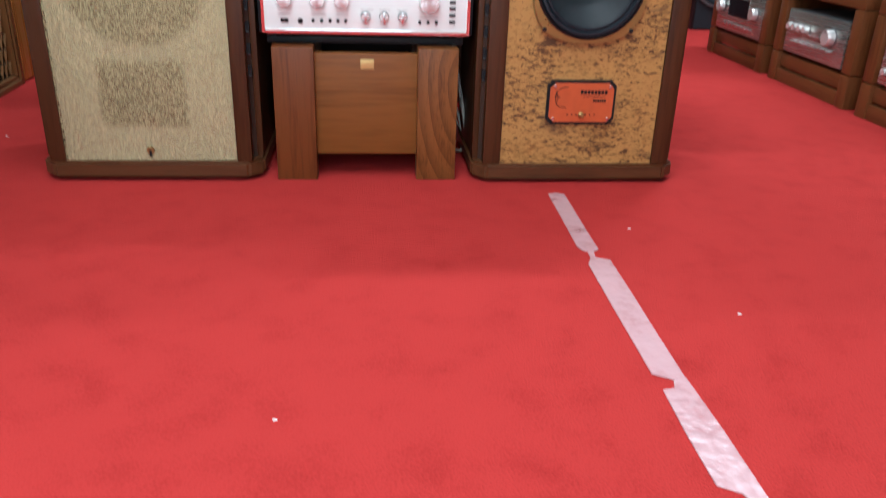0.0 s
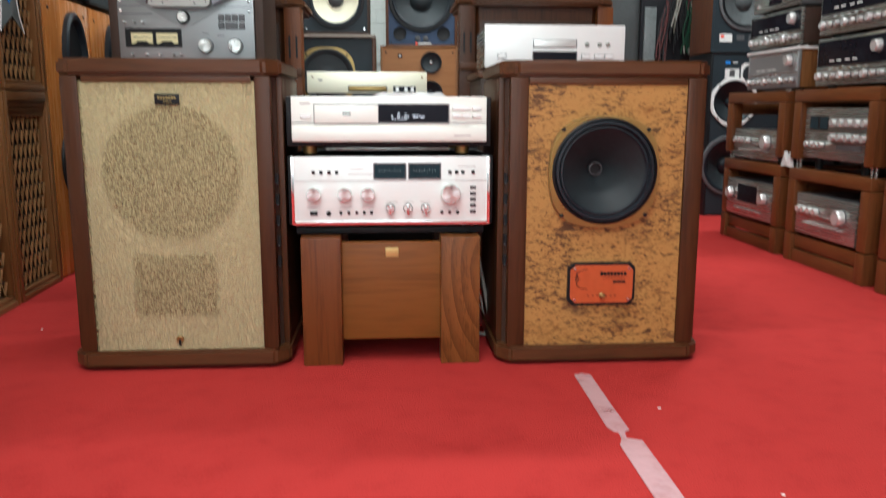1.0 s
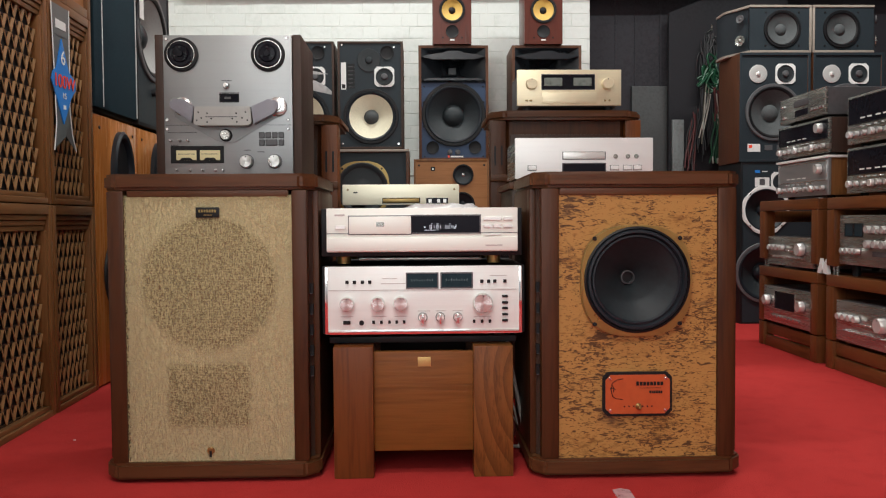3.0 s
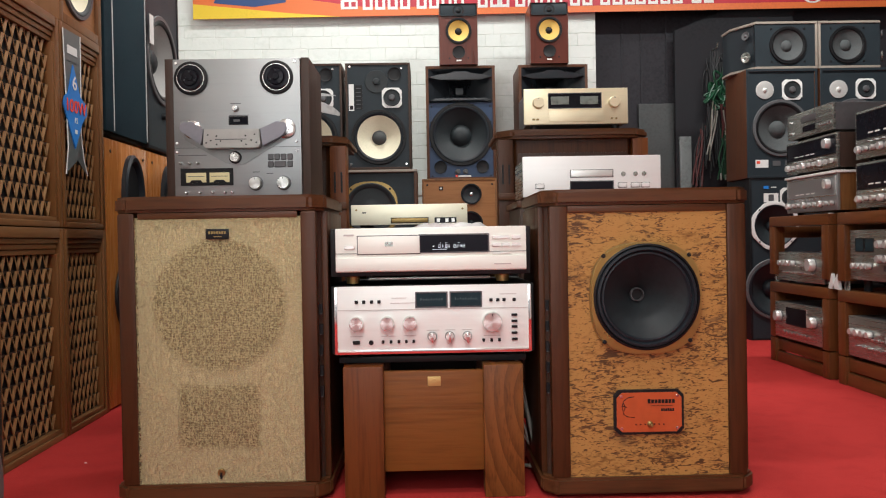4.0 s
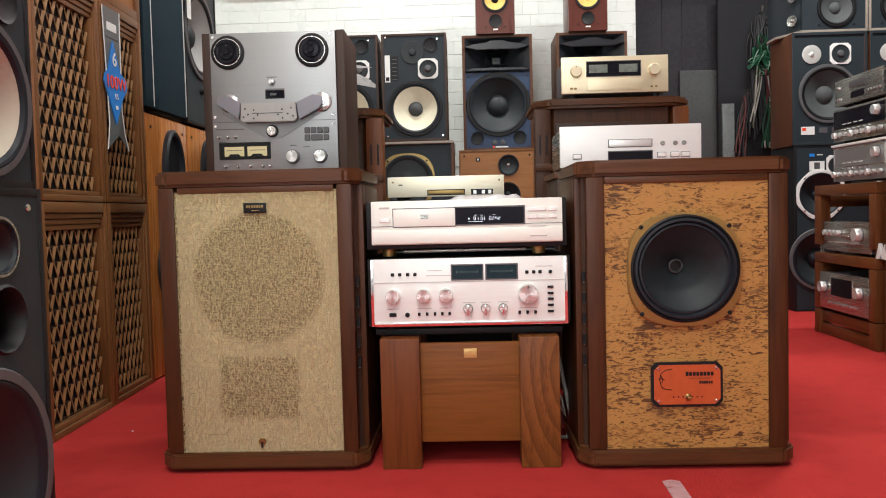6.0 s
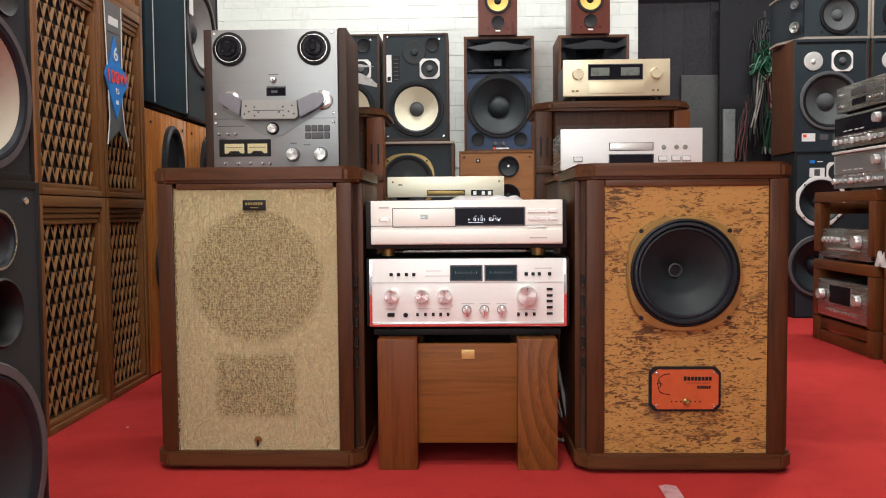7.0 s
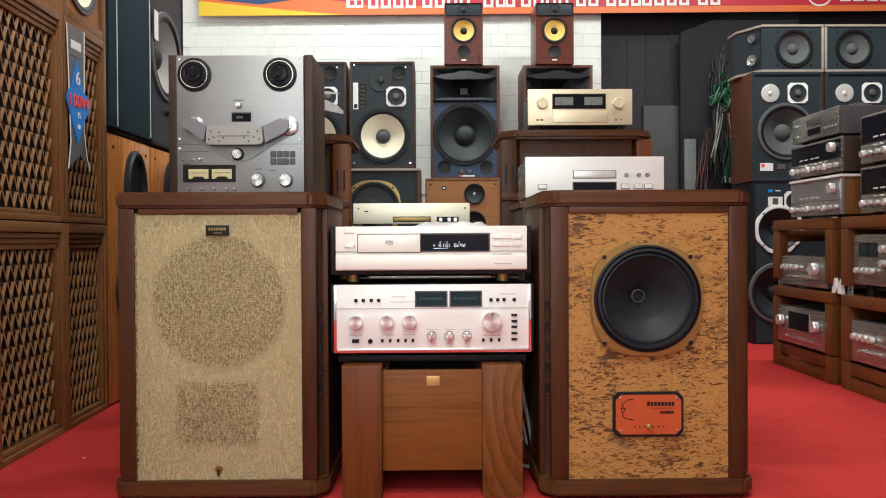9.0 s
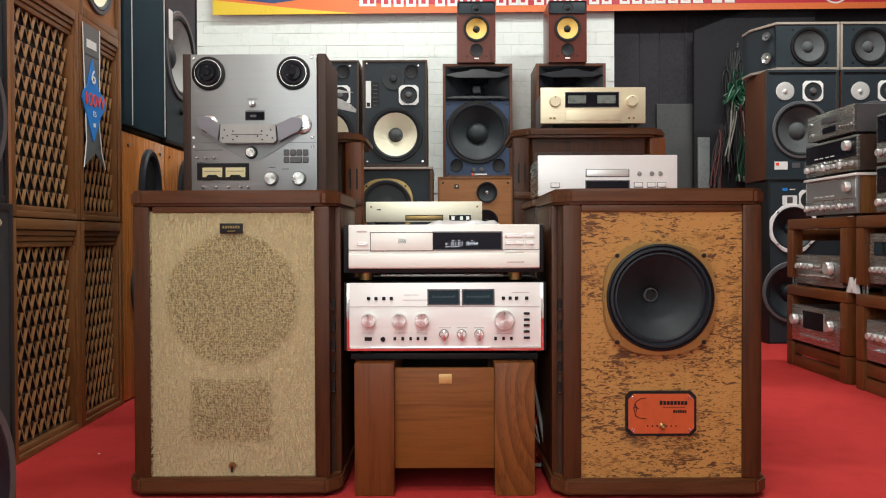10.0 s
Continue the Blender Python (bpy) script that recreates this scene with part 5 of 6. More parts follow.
part("level_knob", lathe([(0.015, 0.004), (0.013, -0.012), (0, -0.013)], -0.02, 0.155, 16), BLACK, ws)
part("paper_tag", B(-0.203, -0.160, -0.014, -0.012, 0.43, 0.55), WHITE_PLASTIC, ws, "white paper tag")

# ---- black loudspeakers close by ----
bl = thing("loudspeaker", pose(-0.700, 1.268, 0, 0, 0, 90), "tall black loudspeaker with black woofer and port, on carpet", "loudspeaker", "black loudspeakers")
shell(bl, 0.40, 0.646, 0.30, 0.012, BLACK, 0.002, BLACK_BAFFLE, [(0.018, 0.211, 0.148), (0.090, 0.445, 0.048), (0.075, 0.556, 0.037)])
driver(bl, 0.018, 0.211, 0.172, CONE_DARK, RUBBER, GREYMETAL, RUBBER, 0.002, 0.06, 0.3)
part("port", lathe([(0.054, 0.002), (0.050, -0.002), (0.046, 0.004), (0.040, 0.05), (0, 0.052)], 0.090, 0.445, 32), BLACK, bl)
driver(bl, 0.075, 0.556, 0.046, CONE_DARK, GREYMETAL, STEEL, RUBBER, 0.002, 0.014, 0.35)
screw(bl, 0.160, 0.615, 0.006, 0.002)
ub = thing("loudspeaker", pose(-0.702, 1.260, 0.646, 0, 0, 90), "black loudspeaker with cream woofer stacked on a black loudspeaker", "loudspeaker", "black loudspeakers")
shell(ub, 0.40, 0.62, 0.30, 0.012, BLACK, 0.002, BLACK_BAFFLE, [(0.067, 0.132, 0.102)])
CONE_BEIGE = mat("beige_cone", (0.46, 0.43, 0.34), 0.75, var=0.10, fine=120, bump=0.2)
driver(ub, 0.067, 0.132, 0.120, CONE_BEIGE, CONE_GREY, GREYMETAL, RUBBER, 0.002, 0.05, 0.28)
port(ub, 0.130, 0.285, 0.032, 0.002)
driver(ub, -0.02, 0.42, 0.06, CONE_DARK, GREYMETAL, STEEL, RUBBER, -0.002, 0.003, 0.4)

# ---- stacked monitors beyond the racks ----
for k, xc in enumerate((1.957, 2.369)):
    X = lambda px: (px - 1419) / 322
    Z = lambda py: (318 - py) / 322
    low = thing("loudspeaker", pose(1.975 + 0.42 * k, 4.50, 0), "tall black loudspeaker with white-rimmed drivers, on red carpet", "loudspeaker", "black floor loudspeakers")
    shell(low, 0.41, 0.902, 0.33, 0.012, BLACK, 0.002, BLACK_BAFFLE, [(-0.065, 0.635, 0.112), (-0.065, 0.285, 0.145)])
    driver(low, -0.065, 0.635, 0.132, CONE_DARK, RUBBER, WHITE_PLASTIC, RUBBER, 0.002, 0.05, 0.24, white_rim=WHITE_PLASTIC)
    rim = []
    for i in range(64):
        t_ = 2 * math.pi * i / 64
        off_ = (t_ + math.pi / 8) % (math.pi / 4) - math.pi / 8
        rr = min(0.137, 0.131 / math.cos(off_))
        rim.append((-0.065 + rr * math.cos(t_), 0.635 + rr * math.sin(t_)))
    fr = part("driver_rim", holed(rim, [(-0.065, 0.635, 0.1165)], -0.006, 0.0015, 56), WHITE_PLASTIC, low, "white cast driver rim")
    for sx in (-1, 1):
        for sz in (-1, 1):
            screw(fr, -0.065 + sx * 0.088, 0.635 + sz * 0.088, 0.005, -0.006, BLACK)
    driver(low, -0.065, 0.285, 0.170, CONE_DARK, RUBBER, GREYMETAL, RUBBER, 0.002, 0.06, 0.3)
    octagon_horn(low, 0.02, 0.79, 0.055, 0.002)
    part("nameplate", B(-0.125, -0.098, -0.0005, 0.002, 0.840, 0.856), BLUE_PRINT, low, "small blue nameplate")
    part("print_bar", B(-0.085, -0.055, 0.0005, 0.002, 0.846, 0.851), WHITE_PLASTIC, low)
    tg = part("white_label", B(-0.125, -0.045, -0.0005, 0.002, 0.765, 0.815), WHITE_PLASTIC, low, "white label")
    part("label_mark", B(-0.10, -0.07, -0.0012, -0.0005, 0.772, 0.808), GREYMETAL, tg)
    md = thing("monitor_loudspeaker", pose(xc, 4.50, 0.902), "walnut monitor loudspeaker with grey woofer on a black loudspeaker", "loudspeaker", "walnut monitors")
    shell(md, 0.397, 0.600, 0.30, 0.014, MONITOR_WOOD, 0.006, BLACK_BAFFLE, [(X(1417), Z(230), 0.138)])
    for x0, x1, z0, z1 in ((-0.1985, -0.1845, 0.0, 0.600), (0.1845, 0.1985, 0.0, 0.600), (-0.1844, 0.1844, 0.586, 0.600), (-0.1844, 0.1844, 0.0, 0.014)):
        part("front_edge", B(x0, x1, -0.003, 0.0, z0, z1, 0.0008, seg=1), BLACK_BAFFLE, md)
    driver(md, X(1417), Z(230), 0.158, CONE_GREY, CONE_GREY, GREYMETAL, BLACK, 0.006, 0.05, 0.30)
    octagon_horn(md, X(1438), Z(162), 0.056, 0.006)
    part("tweeter", lathe([(0.050, 0.006), (0.050, 0.001), (0.047, 0.000), (0.012, 0.003), (0.010, -0.006), (0.004, -0.009), (0, -0.009)], X(1389), Z(162), 32), SILVER, md, "silver disc tweeter")
    lb = part("label_plate", B(X(1371), X(1394), 0.004, 0.006, Z(300), Z(286)), WHITE_PLASTIC, md, "pale label plate")
    part("emblem", B(X(1373), X(1379), 0.003, 0.004, Z(293), Z(288)), RED_PRINT, lb)
    for px in (1402, 1424):
        part("level_control", B(X(px), X(px + 14), 0.004, 0.006, Z(297), Z(288)), GREYMETAL, md)
    # wide top loudspeaker with a slanted tweeter panel
    m_ = -1 if k else 1
    tp = thing("loudspeaker", pose(xc - 0.012 * m_, 4.50, 1.502), "wide black loudspeaker with pale wooden edge and slanted tweeter panel", "loudspeaker", "wide loudspeakers")
    W, H2 = 0.43, 0.262
    a, b_ = m_ * (W / 2), m_ * (-W / 2)
    part("top", slab([(a, 0.0), (m_ * -0.13, 0.0), (b_, 0.16), (b_, 0.28), (a, 0.28)], H2 - 0.014, H2, 0.002), LIGHT_EDGE, tp)
    part("bottom", slab([(a, 0.0), (m_ * -0.13, 0.0), (b_, 0.16), (b_, 0.28), (a, 0.28)], 0, 0.014, 0.002), LIGHT_EDGE, tp)
    part("body", slab([(a - m_ * 0.012, 0.03), (m_ * -0.125, 0.03), (b_ + m_ * 0.005, 0.165), (b_ + m_ * 0.005, 0.275), (a - m_ * 0.012, 0.275)], 0.014, H2 - 0.014), BLACK_BAFFLE, tp)
    part("end_panel", B(a, a - m_ * 0.012, 0.0, 0.28, 0.0145, H2 - 0.0145, 0.001), LIGHT_EDGE, tp)
    part("baffle", holed(rect(min(m_ * -0.13, a - m_ * 0.012), max(m_ * -0.13, a - m_ * 0.012), 0.0145, H2 - 0.0145), [(m_ * 0.052, 0.131, 0.088)], 0.006, 0.029), BLACK_BAFFLE, tp)
    driver(tp, m_ * 0.052, 0.131, 0.104, CONE_GREY, CONE_GREY, BLACK, BLACK, 0.006, 0.022, 0.30)
    for z_, r_ in ((0.195, 0.024), (0.075, 0.030)):
        tw = part("tweeter", lathe([(r_, 0), (r_ * 0.95, -0.006), (r_ * 0.4, -0.003), (0, -0.012)], 0, 0, 24), STEEL if z_ < 0.1 else GREYMETAL, tp)
        tw.location, tw.rotation_euler = (m_ * -0.165, 0.050, z_), (0, 0, -m_ * radians(58))
    for sx in (-0.04, 0.145):
        for z_ in (0.04, 0.222):
            screw(tp, m_ * sx, z_, 0.006, 0.006, BLACK)


# ---- wooden racks of receivers ----
def rack(yc, label):
    s = thing("wooden_rack", pose(1.59, yc, 0, 0, 0, -90), label, "rack", "wooden racks")
    w, d, p = 0.54, 0.42, 0.054
    for sx in (-1, 1):
        for y in (0, d - 0.05):
            part("base_post", B(sx * w / 2, sx * (w / 2 - p), y, y + 0.05, 0.0, 0.110, 0.005), RACK_WOOD, s)
            part("post", B(sx * w / 2, sx * (w / 2 - p), y, y + 0.05, 0.113, 0.322, 0.005), RACK_WOOD, s)
            part("post", B(sx * w / 2, sx * (w / 2 - p), y, y + 0.05, 0.402, 0.622, 0.005), RACK_WOOD, s)
            for k in (-1, 1):
                part("peg", lathe_z(sx * (w / 2 - p / 2) + k * 0.012, y + 0.025, 0.006, 0.366, 0.403, 12), STEEL, s)
        for z0, z1 in ((0.270, 0.322), (0.570, 0.622)):
            part("side_rail", B(sx * (w / 2 - 0.008), sx * (w / 2 - 0.046), 0.05, d - 0.05, z0, z1, 0.003), RACK_WOOD, s)
    for z0, z1 in ((0.323, 0.367), (0.623, 0.668)):
        part("top_rail", B(-w / 2, w / 2, 0, 0.05, z0, z1, 0.005), RACK_WOOD_X, s)
        part("back_rail", B(-w / 2, w / 2, d - 0.05, d, z0, z1, 0.005), RACK_WOOD_X, s)
    for z0, z1 in ((0.095, 0.109), (0.345, 0.363), (0.646, 0.664)):
        part("shelf", B(-w / 2 + p, w / 2 - p, 0.051, d - 0.051, z0, z1, 0.002), RACK_WOOD_X, s)
    part("base_panel", B(-w / 2 + p, w / 2 - p, 0.014, 0.03, 0.056, 0.106, 0.004), RACK_WOOD_X, s)
    part("base_panel", B(-w / 2 + p, w / 2 - p, 0.006, 0.03, 0.0, 0.050, 0.004), RACK_WOOD_X, s)
    return s


for yc in (3.575, 2.965, 2.355):
    rack(yc, "reddish-brown two-tier wooden rack holding audio components")

RNG = random.Random(4)


def receiver(y0, y1, z, h, style, label, x=1.605, ft=0.012):
    """Audio component facing the aisle. y0 is its far end, y1 its near end."""
    w, d = y0 - y1, 0.34
    s = thing("receiver", pose(x, (y0 + y1) / 2, z, 0, 0, -90), label, "audio component", "audio components on racks")
    for sx in (-1, 1):
        for y in (0.04, d - 0.05):
            part("foot", lathe_z(sx * (w / 2 - 0.05), y, 0.016, 0, ft + 0.002, 12), BLACK, s)
    hb = h - ft
    body = {"wood": CABWOOD, "dark": DARK_WOOD, "dial": DARK_WOOD}.get(style, GREYMETAL)
    part("case", B(-w / 2 + 0.004, w / 2 - 0.004, 0.012, d, ft, h, 0.003), body, s)
    plate(s, w, hb, DECK_GREY if style == "wood" else STEEL, ft)
    if style in ("dark", "wood"):
        z0 = ft + hb * 0.42
        m_ = DARKGLASS if style == "dark" else STEEL
        if style == "wood":
            m_ = DECK_GREY
        dl = window(s, -w / 2 + 0.012, w / 2 - 0.012, z0, h - 0.012, m_, frame_m=BLACK if style == "dark" else CHROME, name="dial")
        for a in (-0.30, -0.20, -0.08, 0.02):
            part("print_bar", B(w * a, w * a + 0.03, -0.0024, -0.0015, z0 + hb * 0.08, z0 + hb * 0.11), WHITE_PLASTIC, dl)
        knob(s, w * 0.36, z0 + hb * 0.30, 0.020, RECEIVER_KNOB, 0.024)
        n = 9
        for i in range(n):
            knob(s, -w * 0.43 + w * 0.86 * i / (n - 1), ft + hb * 0.20, 0.0095 if i % 3 else 0.0135, RECEIVER_KNOB, 0.018)
        for i in range(6):
            button(s, -w * 0.30 + w * 0.5 * i / 5, ft + hb * 0.35, 0.014, 0.005, CHROME, 0.006)
    elif style == "slim":
        part("tray", B(-w * 0.16, w * 0.16, -0.003, 0.001, ft + hb * 0.55, ft + hb * 0.80, 0.001), GREYMETAL, s)
        window(s, -w * 0.14, w * 0.14, ft + hb * 0.18, ft + hb * 0.42, DARKGLASS)
        for i in range(5):
            button(s, w * 0.22 + i * 0.022, ft + hb * 0.30, 0.016, 0.010, CHROME, 0.004)
        button(s, -w * 0.40, ft + hb * 0.25, 0.022, 0.012, CHROME, 0.005)
        button(s, -w * 0.42, ft + hb * 0.70, 0.010, 0.010, CHROME, 0.005)
    elif style == "tuner":
        window(s, -w * 0.24, w * 0.20, ft + hb * 0.40, ft + hb * 0.88, DARKGLASS, frame_m=CHROME, name="dial")
        for sx in (-0.38, 0.36):
            knob(s, w * sx, ft + hb * 0.60, 0.024, RECEIVER_KNOB, 0.026)
        for i in range(8):
            button(s, -w * 0.28 + i * 0.034, ft + hb * 0.18, 0.018, 0.012, CHROME, 0.008)
    elif style == "meter":
        for sx in (-0.40, -0.24):
            window(s, w * sx, w * (sx + 0.13), ft + hb * 0.58, ft + hb * 0.82, METER_BLUE, frame_m=BLACK, name="level_meter")
        for r in (0.72, 0.44):
            for i in range(5):
                knob(s, w * 0.02 + i * 0.048, ft + hb * r, 0.014, RECEIVER_KNOB, 0.022)
        for i in range(4):
            knob(s, -w * 0.40 + i * 0.032, ft + hb * 0.28, 0.011, RECEIVER_KNOB, 0.020)
        part("groove", B(w * 0.05, w * 0.44, -0.001, 0.001, ft + hb * 0.2, ft + hb * 0.3), GREYMETAL, s)
    else:
        for i in range(4):
            knob(s, -w * 0.40 + i * 0.038, ft + hb * 0.62, 0.013, RECEIVER_KNOB, 0.022)
        knob(s, w * 0.28, ft + hb * 0.60, 0.028, RECEIVER_KNOB, 0.028)
        for i in range(7):
            lv = part("toggle", lathe([(0.006, 0), (0.005, -0.006), (0.0035, -0.02), (0, -0.021)], -w * 0.30 + i * 0.040, ft + hb * 0.30, 12), CHROME, s)
        for i in range(4):
            button(s, -w * 0.06 + i * 0.03, ft + hb * 0.52, 0.016, 0.006, CHROME, 0.010)
    return s


receiver(3.690, 3.255, 0.668, 0.160, "wood", "silver receiver in a brown wooden case on a rack")
receiver(3.690, 3.255, 0.838, 0.150, "dark", "black and silver receiver stacked on another receiver")
receiver(3.675, 3.285, 0.990, 0.122, "slim", "silver disc player on top of stacked receivers")
receiver(3.120, 2.680, 0.668, 0.180, "dark", "black and silver receiver in a dark wooden case on a rack")
receiver(3.120, 2.680, 0.850, 0.190, "dark", "black and silver receiver stacked on another receiver")
receiver(2.565, 2.130, 0.668, 0.170, "dark", "black and silver receiver in a dark wooden case on a rack")
receiver(3.782, 3.365, 0.367, 0.140, "amp", "silver amplifier with knobs and toggles inside a rack")
receiver(3.790, 3.360, 0.109, 0.172, "tuner", "silver tuner with dark dial window inside a rack", 1.590)
receiver(3.165, 2.765, 0.367, 0.232, "meter", "silver cassette deck with two meters inside a rack", ft=0.045)
receiver(3.165, 2.765, 0.109, 0.165, "amp", "silver amplifier with knobs inside a rack", 1.595)
receiver(2.555, 2.150, 0.367, 0.190, "amp", "silver amplifier with knobs inside a rack")
receiver(2.555, 2.150, 0.109, 0.165, "meter", "silver cassette deck inside a rack", 1.595)
wb = thing("board", pose(1.60, 3.47, 0.828, 0, 0, -90), "thin white board between two receivers", "board")
part("sheet", B(-0.222, 0.222, -0.004, 0.34, 0.0, 0.010, 0.001), WHITE_PLASTIC, wb)
cd_ = thing("folded_card", pose(1.600, 3.285, 0.367, 0, 0, -90), "small folded white cards at the rack corner", "card")
for x, r_ in ((-0.012, -14), (0.020, 12)):
    c = part("card", prism([(-0.024, 0), (0.024, 0), (0.006, 0.060)], -0.002, 0.012), WHITE_PLASTIC, cd_)
    c.location, c.rotation_euler = (x, 0.0, 0), (0, radians(r_) * 0.4, 0)

# ---- hank of cables on the dark wall ----
hk = thing("cable_hank", pose(1.85, 5.24, 0), "tangled hank of green, red and white cables on the wall", "cables")
part("hook", tube([(0.02, 0.055, 1.80), (0.02, -0.02, 1.80), (0.02, -0.03, 1.83)], 0.006), STEEL, hk)


def strand(x0, x1, z0, z1, r, m, sway=0.008, yb=None, n=9):
    """A cable that hangs from z0 to z1 and wanders a little on the way. Returns its lower end."""
    y_, ph, w_ = (RNG.uniform(-0.07, 0.02) if yb is None else yb), RNG.uniform(0, 6), RNG.uniform(3, 7)
    pts = [(x0 + (x1 - x0) * k / (n - 1) + sway * math.sin(ph + w_ * k / (n - 1)), y_ + 0.6 * sway * math.sin(ph * 2 + 4 * k / (n - 1)), z0 + (z1 - z0) * k / (n - 1)) for k in range(n)]
    part("cable", tube(pts, r, 6), m, hk)
    return pts[-1]


def coil(cx, cz, rx, rz, r, m, turn, yb):
    pts = []
    for k in range(17):
        a_ = k / 16 * 6.6
        u_, w_ = rx * math.cos(a_), rz * math.sin(a_)
        pts.append((cx + u_ * math.cos(turn) - w_ * math.sin(turn), yb + 0.012 * math.sin(a_ * 2 + turn), cz + u_ * math.sin(turn) + w_ * math.cos(turn)))
    part("cable", tube(pts, r, 6), m, hk)


for i in range(60):
    strand(RNG.uniform(-0.04, 0.08), RNG.uniform(-0.06, 0.10), RNG.uniform(1.62, 1.79), RNG.uniform(0.95, 1.30), RNG.choice([0.004, 0.005, 0.007]), CABLE_BLACK, 0.012, RNG.uniform(-0.02, 0.02))
for i in range(9):
    coil(RNG.uniform(-0.05, 0.05), RNG.uniform(1.50, 1.66), RNG.uniform(0.025, 0.045), RNG.uniform(0.07, 0.12), RNG.choice([0.004, 0.006]), CABLE_BLACK, RNG.uniform(-0.3, 0.3), RNG.uniform(-0.03, 0.01))
for i in range(9):
    coil(RNG.uniform(-0.01, 0.055), RNG.uniform(1.46, 1.62), RNG.uniform(0.018, 0.04), RNG.uniform(0.05, 0.10), RNG.choice([0.004, 0.006]), CABLE_GREEN, RNG.uniform(-0.6, 0.6), RNG.uniform(-0.075, -0.03))
for i in range(5):
    strand(RNG.uniform(0.0, 0.04), RNG.uniform(-0.10, -0.06), RNG.uniform(1.50, 1.62), RNG.uniform(1.43, 1.50), 0.006, CABLE_GREEN, 0.010, -0.06, 7)
for i in range(5):
    strand(-0.03 + 0.006 * i, -0.07 + 0.006 * i, RNG.uniform(1.38, 1.46), RNG.uniform(1.06, 1.14), 0.0045, CABLE_GREY if i % 2 else CABLE_WHITE, 0.006, -0.07)
for i in range(5):
    strand(0.02 + 0.008 * i, 0.025 + 0.009 * i, RNG.uniform(1.38, 1.45), RNG.uniform(1.18, 1.28), 0.005, CABLE_RED if i != 2 else CABLE_WHITE, 0.006, -0.075)
for i in range(9):
    end = strand(RNG.uniform(0.02, 0.06), 0.005 + 0.011 * i, RNG.uniform(1.22, 1.30), RNG.uniform(0.94, 1.00), 0.0045, CABLE_GREEN, 0.012, RNG.uniform(-0.08, -0.04))
    if i % 2 == 0:
        part("plug", tube([(end[0], end[1] - 0.002, end[2] + 0.004), (end[0] + 0.001, end[1] - 0.002, end[2] - 0.030)], 0.0055, 8), CABLE_WHITE, hk)
for i in range(12):
    strand(RNG.uniform(-0.10, -0.06), RNG.uniform(-0.155, -0.075), RNG.uniform(1.20, 1.32), RNG.uniform(0.86, 1.0), 0.005, CABLE_RED if i % 3 else CABLE_BLACK, 0.010, RNG.uniform(-0.04, 0.02))

lb_ = thing("board", pose(1.675, 5.262, 0, -0.6, 0, 0), "narrow pale grey board leaning on the dark wall", "board")
part("plank", B(-0.038, 0.038, 0.0, 0.022, 0.0, 1.235, 0.003), PALE_BOARD, lb_)

# ---- banner over the wall ----
bn = thing("banner", pose(0, 5.235, 0), "red printed vinyl banner with orange edge across the wall", "banner")
part("sheet", prism([(-1.49, 2.024), (3.18, 2.052), (3.18, 2.75), (-1.49, 2.75)], 0.0, 0.003), BANNER_RED, bn)
part("stripe", prism([(-1.49, 2.024), (3.18, 2.052), (3.18, 2.092), (0.6, 2.078), (-0.4, 2.090), (-0.9, 2.16), (-1.49, 2.30)], -0.0015, -0.0002), BANNER_ORANGE, bn, "orange printed stripe")
part("stripe", prism([(-1.49, 2.024), (-0.55, 2.030), (-0.9, 2.058), (-1.49, 2.120)], -0.003, -0.0017), BANNER_YELLOW, bn, "yellow printed swoosh")
part("stripe", prism([(-1.36, 2.125), (-1.10, 2.098), (-0.90, 2.125), (-0.85, 2.40), (-1.2, 2.40)], -0.003, -0.0017), BANNER_BLUE, bn, "dark blue printed shape")
part("print_mark", prism([(-0.548, 2.076), (-0.440, 2.076), (-0.440, 2.130), (-0.494, 2.165), (-0.548, 2.130)], -0.003, -0.0017), WHITE_PLASTIC, bn)
for k in range(2):
    part("print_mark", B(-0.525 + 0.045 * k, -0.497 + 0.045 * k, -0.0042, -0.003, 2.092, 2.122), BANNER_RED, bn)
for x0, letters in ((-0.408, 4), (-0.062, 4), (0.330, 2), (0.470, 1), (0.572, 4), (0.925, 2), (1.120, 3), (1.350, 4), (1.712, 2)):
    for k in range(letters):
        zb = 2.070 + 0.0085 * (x0 + 0.41 + 0.08 * k)
        for w0, w1 in ((0.0, 0.018), (0.046, 0.064)):
            part("print_bar", B(x0 + 0.08 * k + w0, x0 + 0.08 * k + w1, -0.003, -0.0017, zb, zb + 0.105, 0.0005, seg=1), WHITE_PLASTIC, bn)
        part("print_bar", B(x0 + 0.08 * k + 0.018, x0 + 0.08 * k + 0.046, -0.003, -0.0017, zb, zb + 0.018, 0.0005, seg=1), WHITE_PLASTIC, bn)
for x0 in (1.045, 1.640):
    part("print_bar", B(x0, x0 + 0.035, -0.003, -0.0017, 2.122, 2.138, 0.0005, seg=1), WHITE_PLASTIC, bn)
part("print_ring", lathe([(0.085, -0.0017), (0.085, -0.003), (0.074, -0.003), (0.074, -0.0017)], 2.50, 2.165, 32), WHITE_PLASTIC, bn)
part("print_mark", B(2.47, 2.53, -0.003, -0.0017, 2.145, 2.185), WHITE_PLASTIC, bn)
for k in range(6):
    part("print_bar", B(2.63 + 0.088 * k, 2.70 + 0.088 * k, -0.003, -0.0017, 2.112, 2.235, 0.0005, seg=1), WHITE_PLASTIC, bn)

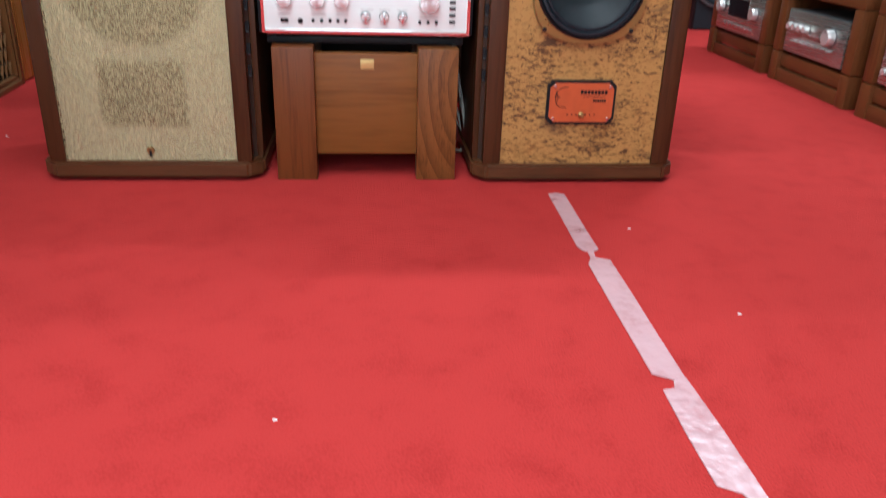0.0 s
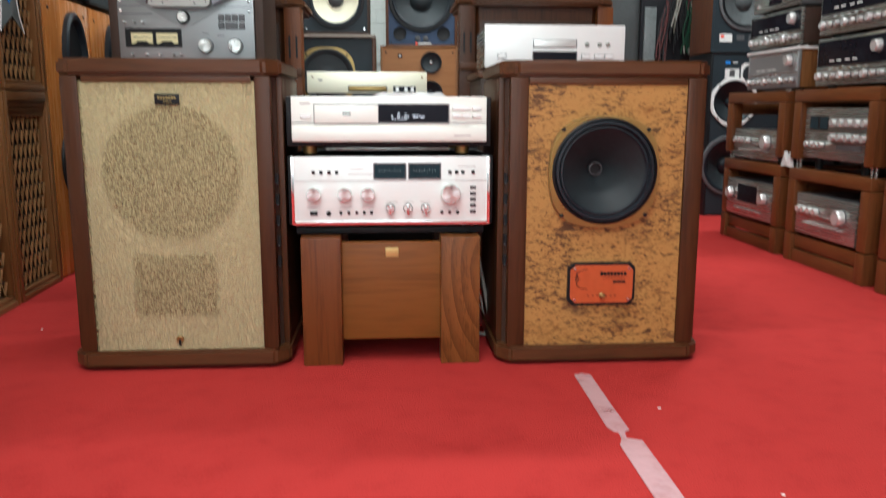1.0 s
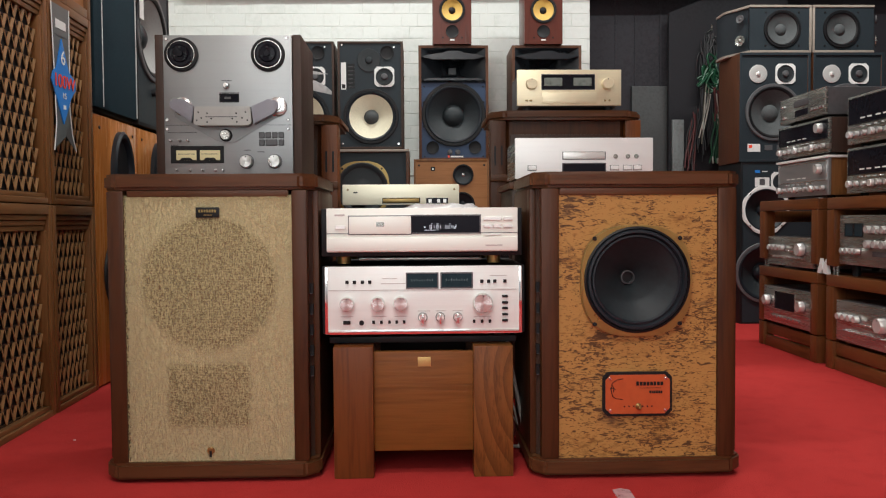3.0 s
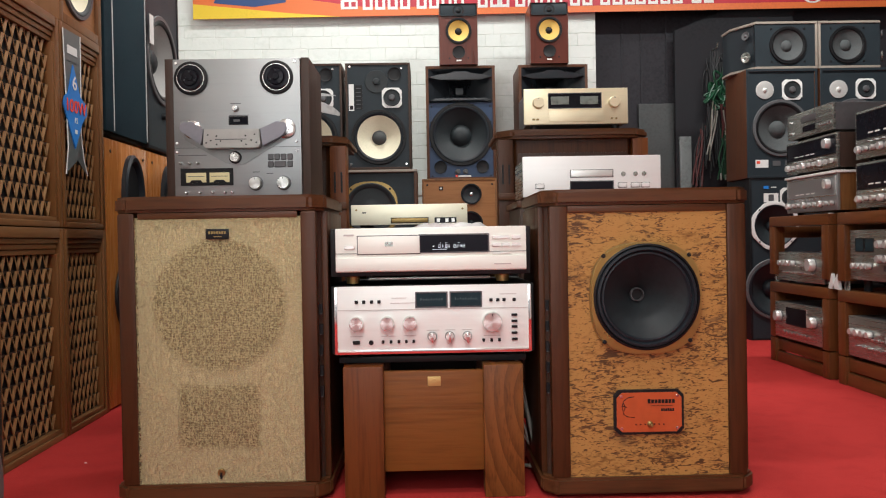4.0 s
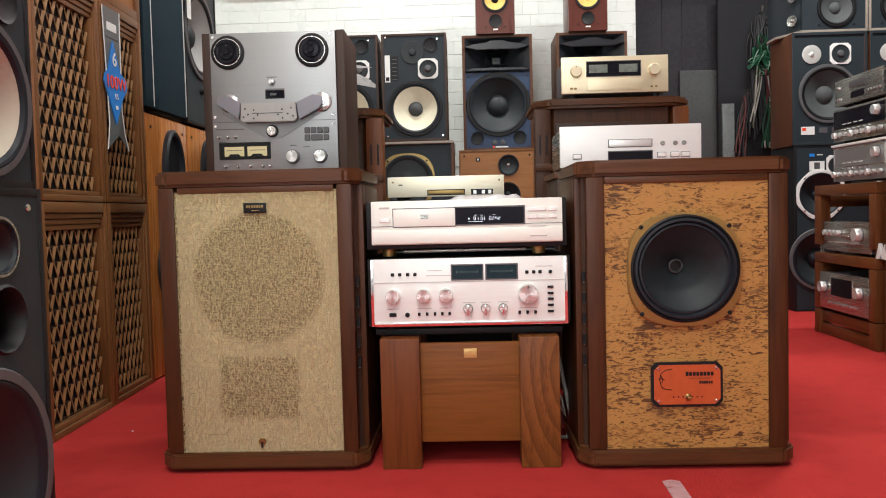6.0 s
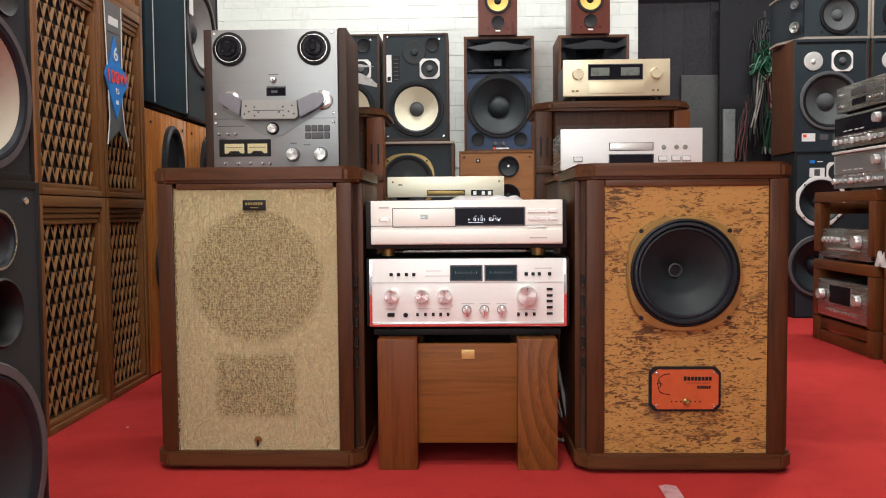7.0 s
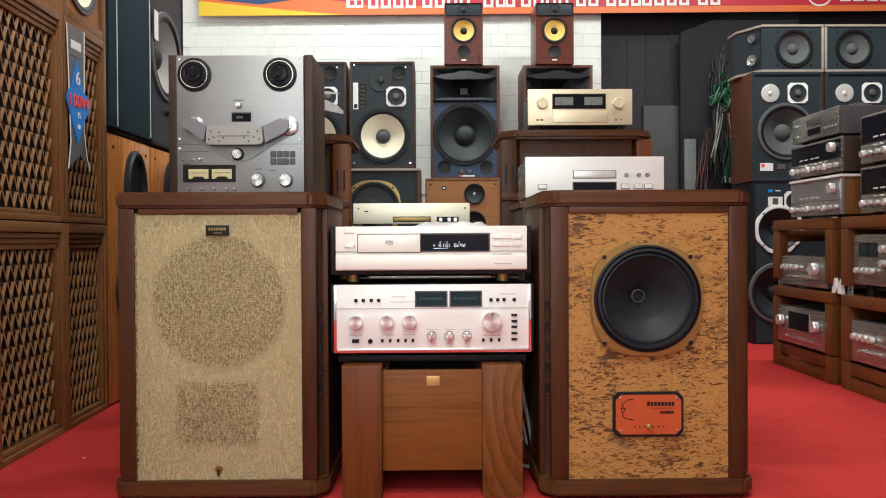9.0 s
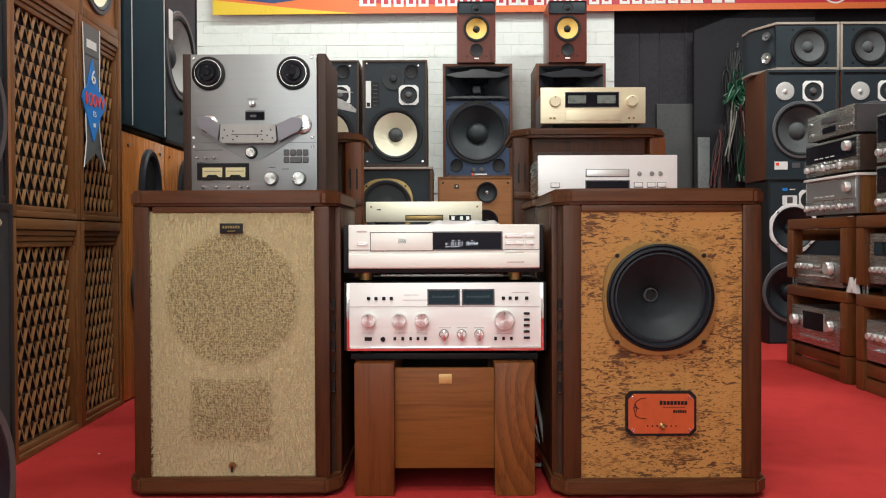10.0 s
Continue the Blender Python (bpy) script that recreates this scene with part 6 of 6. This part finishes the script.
# ---- tape on the carpet ----
def tape_piece(bm, pts):
    f = [bm.verts.new((x, y, 0.0012)) for x, y in pts]
    g = [bm.verts.new((x, y, 0.0032)) for x, y in pts]
    bm.faces.new(f[::-1])
    bm.faces.new(g)
    for i in range(len(f)):
        j = (i + 1) % len(f)
        bm.faces.new((f[i], f[j], g[j], g[i]))


tp_ = thing("floor_tape", pose(0, 0, 0), "worn strip of clear tape stuck along the red carpet", "tape")
for pts in (
    [(0.405, 1.868), (0.424, 1.876), (0.442, 1.866), (0.438, 1.700), (0.436, 1.560), (0.420, 1.546), (0.404, 1.556), (0.398, 1.575), (0.402, 1.72)],
    [(0.412, 1.546), (0.424, 1.550), (0.420, 1.522), (0.445, 1.510), (0.443, 1.36), (0.440, 1.24), (0.438, 1.118), (0.424, 1.112), (0.394, 1.130), (0.396, 1.30), (0.399, 1.494), (0.410, 1.520)],
    [(0.419, 1.112), (0.439, 1.118), (0.442, 1.00), (0.441, 0.87), (0.423, 0.865), (0.415, 0.885), (0.391, 0.900), (0.392, 1.0), (0.396, 1.090), (0.414, 1.094)],
    [(0.410, 0.875), (0.440, 0.862), (0.436, 0.70), (0.440, 0.45), (0.438, 0.10), (0.396, 0.10), (0.398, 0.40), (0.394, 0.70), (0.396, 0.858)],
):
    bm = bmesh.new()
    tape_piece(bm, pts)
    part("tape_piece", bm, TAPE, tp_)
for i, (x, y) in enumerate(((0.53, 1.665), (0.60, 1.30), (-0.12, 1.05), (-0.95, 2.33))):
    l_ = thing("lint", pose(x, y, 0), "tiny scrap of white lint on the carpet", "lint", "lint on the carpet")
    part("scrap", B(-0.003, 0.003, -0.0015, 0.0015, 0.0, 0.002, 0.0006), WHITE_PLASTIC, l_)

# ---- loose cable beside the stand, plastic sleeve on the large loudspeaker ----
cb = thing("power_cable", pose(0, 0, 0), "white and red cables hanging beside the stand", "cable")
part("cable", tube([(0.214, 2.25, 0.30), (0.226, 2.21, 0.21), (0.238, 2.19, 0.14), (0.250, 2.18, 0.07), (0.252, 2.18, 0.030), (0.240, 2.18, 0.010), (0.225, 2.20, 0.006)], 0.005), CABLE_WHITE, cb)
part("cable", tube([(0.212, 2.26, 0.25), (0.222, 2.22, 0.12), (0.232, 2.2, 0.05), (0.222, 2.2, 0.008)], 0.004), CABLE_RED, cb)
part("cable", tube([(0.214, 2.24, 0.16), (0.232, 2.2, 0.10), (0.240, 2.2, 0.06), (0.224, 2.2, 0.09)], 0.003), CABLE_WHITE, cb)
FILM = mat("plastic_film", (0.66, 0.67, 0.67), 0.2, var=0.2, scale=30)
FILM.node_tree.nodes["Principled BSDF"].inputs["Alpha"].default_value = 0.75
sl = thing("leaflets", pose(-0.47, 3.52, 1.027), "loose white leaflets in clear film on a walnut loudspeaker", "leaflets")
bm = bmesh.new()
for k, pts in enumerate((
    [(-0.110, 0.001), (-0.098, 0.001), (-0.094, 0.180), (-0.02, 0.181), (0.040, 0.178), (0.082, 0.180), (0.03, 0.190), (-0.03, 0.199), (-0.105, 0.203)],
    [(-0.108, 0.001), (-0.100, 0.001), (-0.085, 0.145), (-0.050, 0.132), (-0.010, 0.118), (0.045, 0.106), (0.091, 0.096), (0.094, 0.108), (0.070, 0.130), (0.030, 0.152), (-0.02, 0.170), (-0.095, 0.176)],
)):
    sheet = prism(pts, 0.012 * k, 0.012 * k + 0.0012)
    tmp_ = bpy.data.meshes.new("sheet")
    sheet.to_mesh(tmp_)
    sheet.free()
    bm.from_mesh(tmp_)
    bpy.data.meshes.remove(tmp_)
part("film", bm, FILM, sl)

# ---- bricks of the white wall ----
BRICKS = {}
RB = random.Random(9)


def brick(w):
    if w not in BRICKS:
        me = bpy.data.meshes.new("brick")
        bm = B(0.0, w, -0.005, 0.003, 0.0, 0.08, 0.004, seg=2)
        bm.to_mesh(me)
        bm.free()
        me.materials.append(WHITE_BRICK)
        BRICKS[w] = me
    return BRICKS[w]


for r in range(15):
    z = 0.88 + 0.08 * r
    x = -1.62 + (0.05 if r % 2 else 0.0)
    k = r
    while x < 1.09:
        w = 0.2 if k % 3 else 0.1
        if x + w > 1.098:
            w = round(1.098 - x, 3)
            if w < 0.03:
                break
        o = new("brick", brick(w))
        o.parent = wall_north
        o.location = (x, 5.298 + RB.uniform(-0.002, 0.001), z)
        x += w
        k += 1
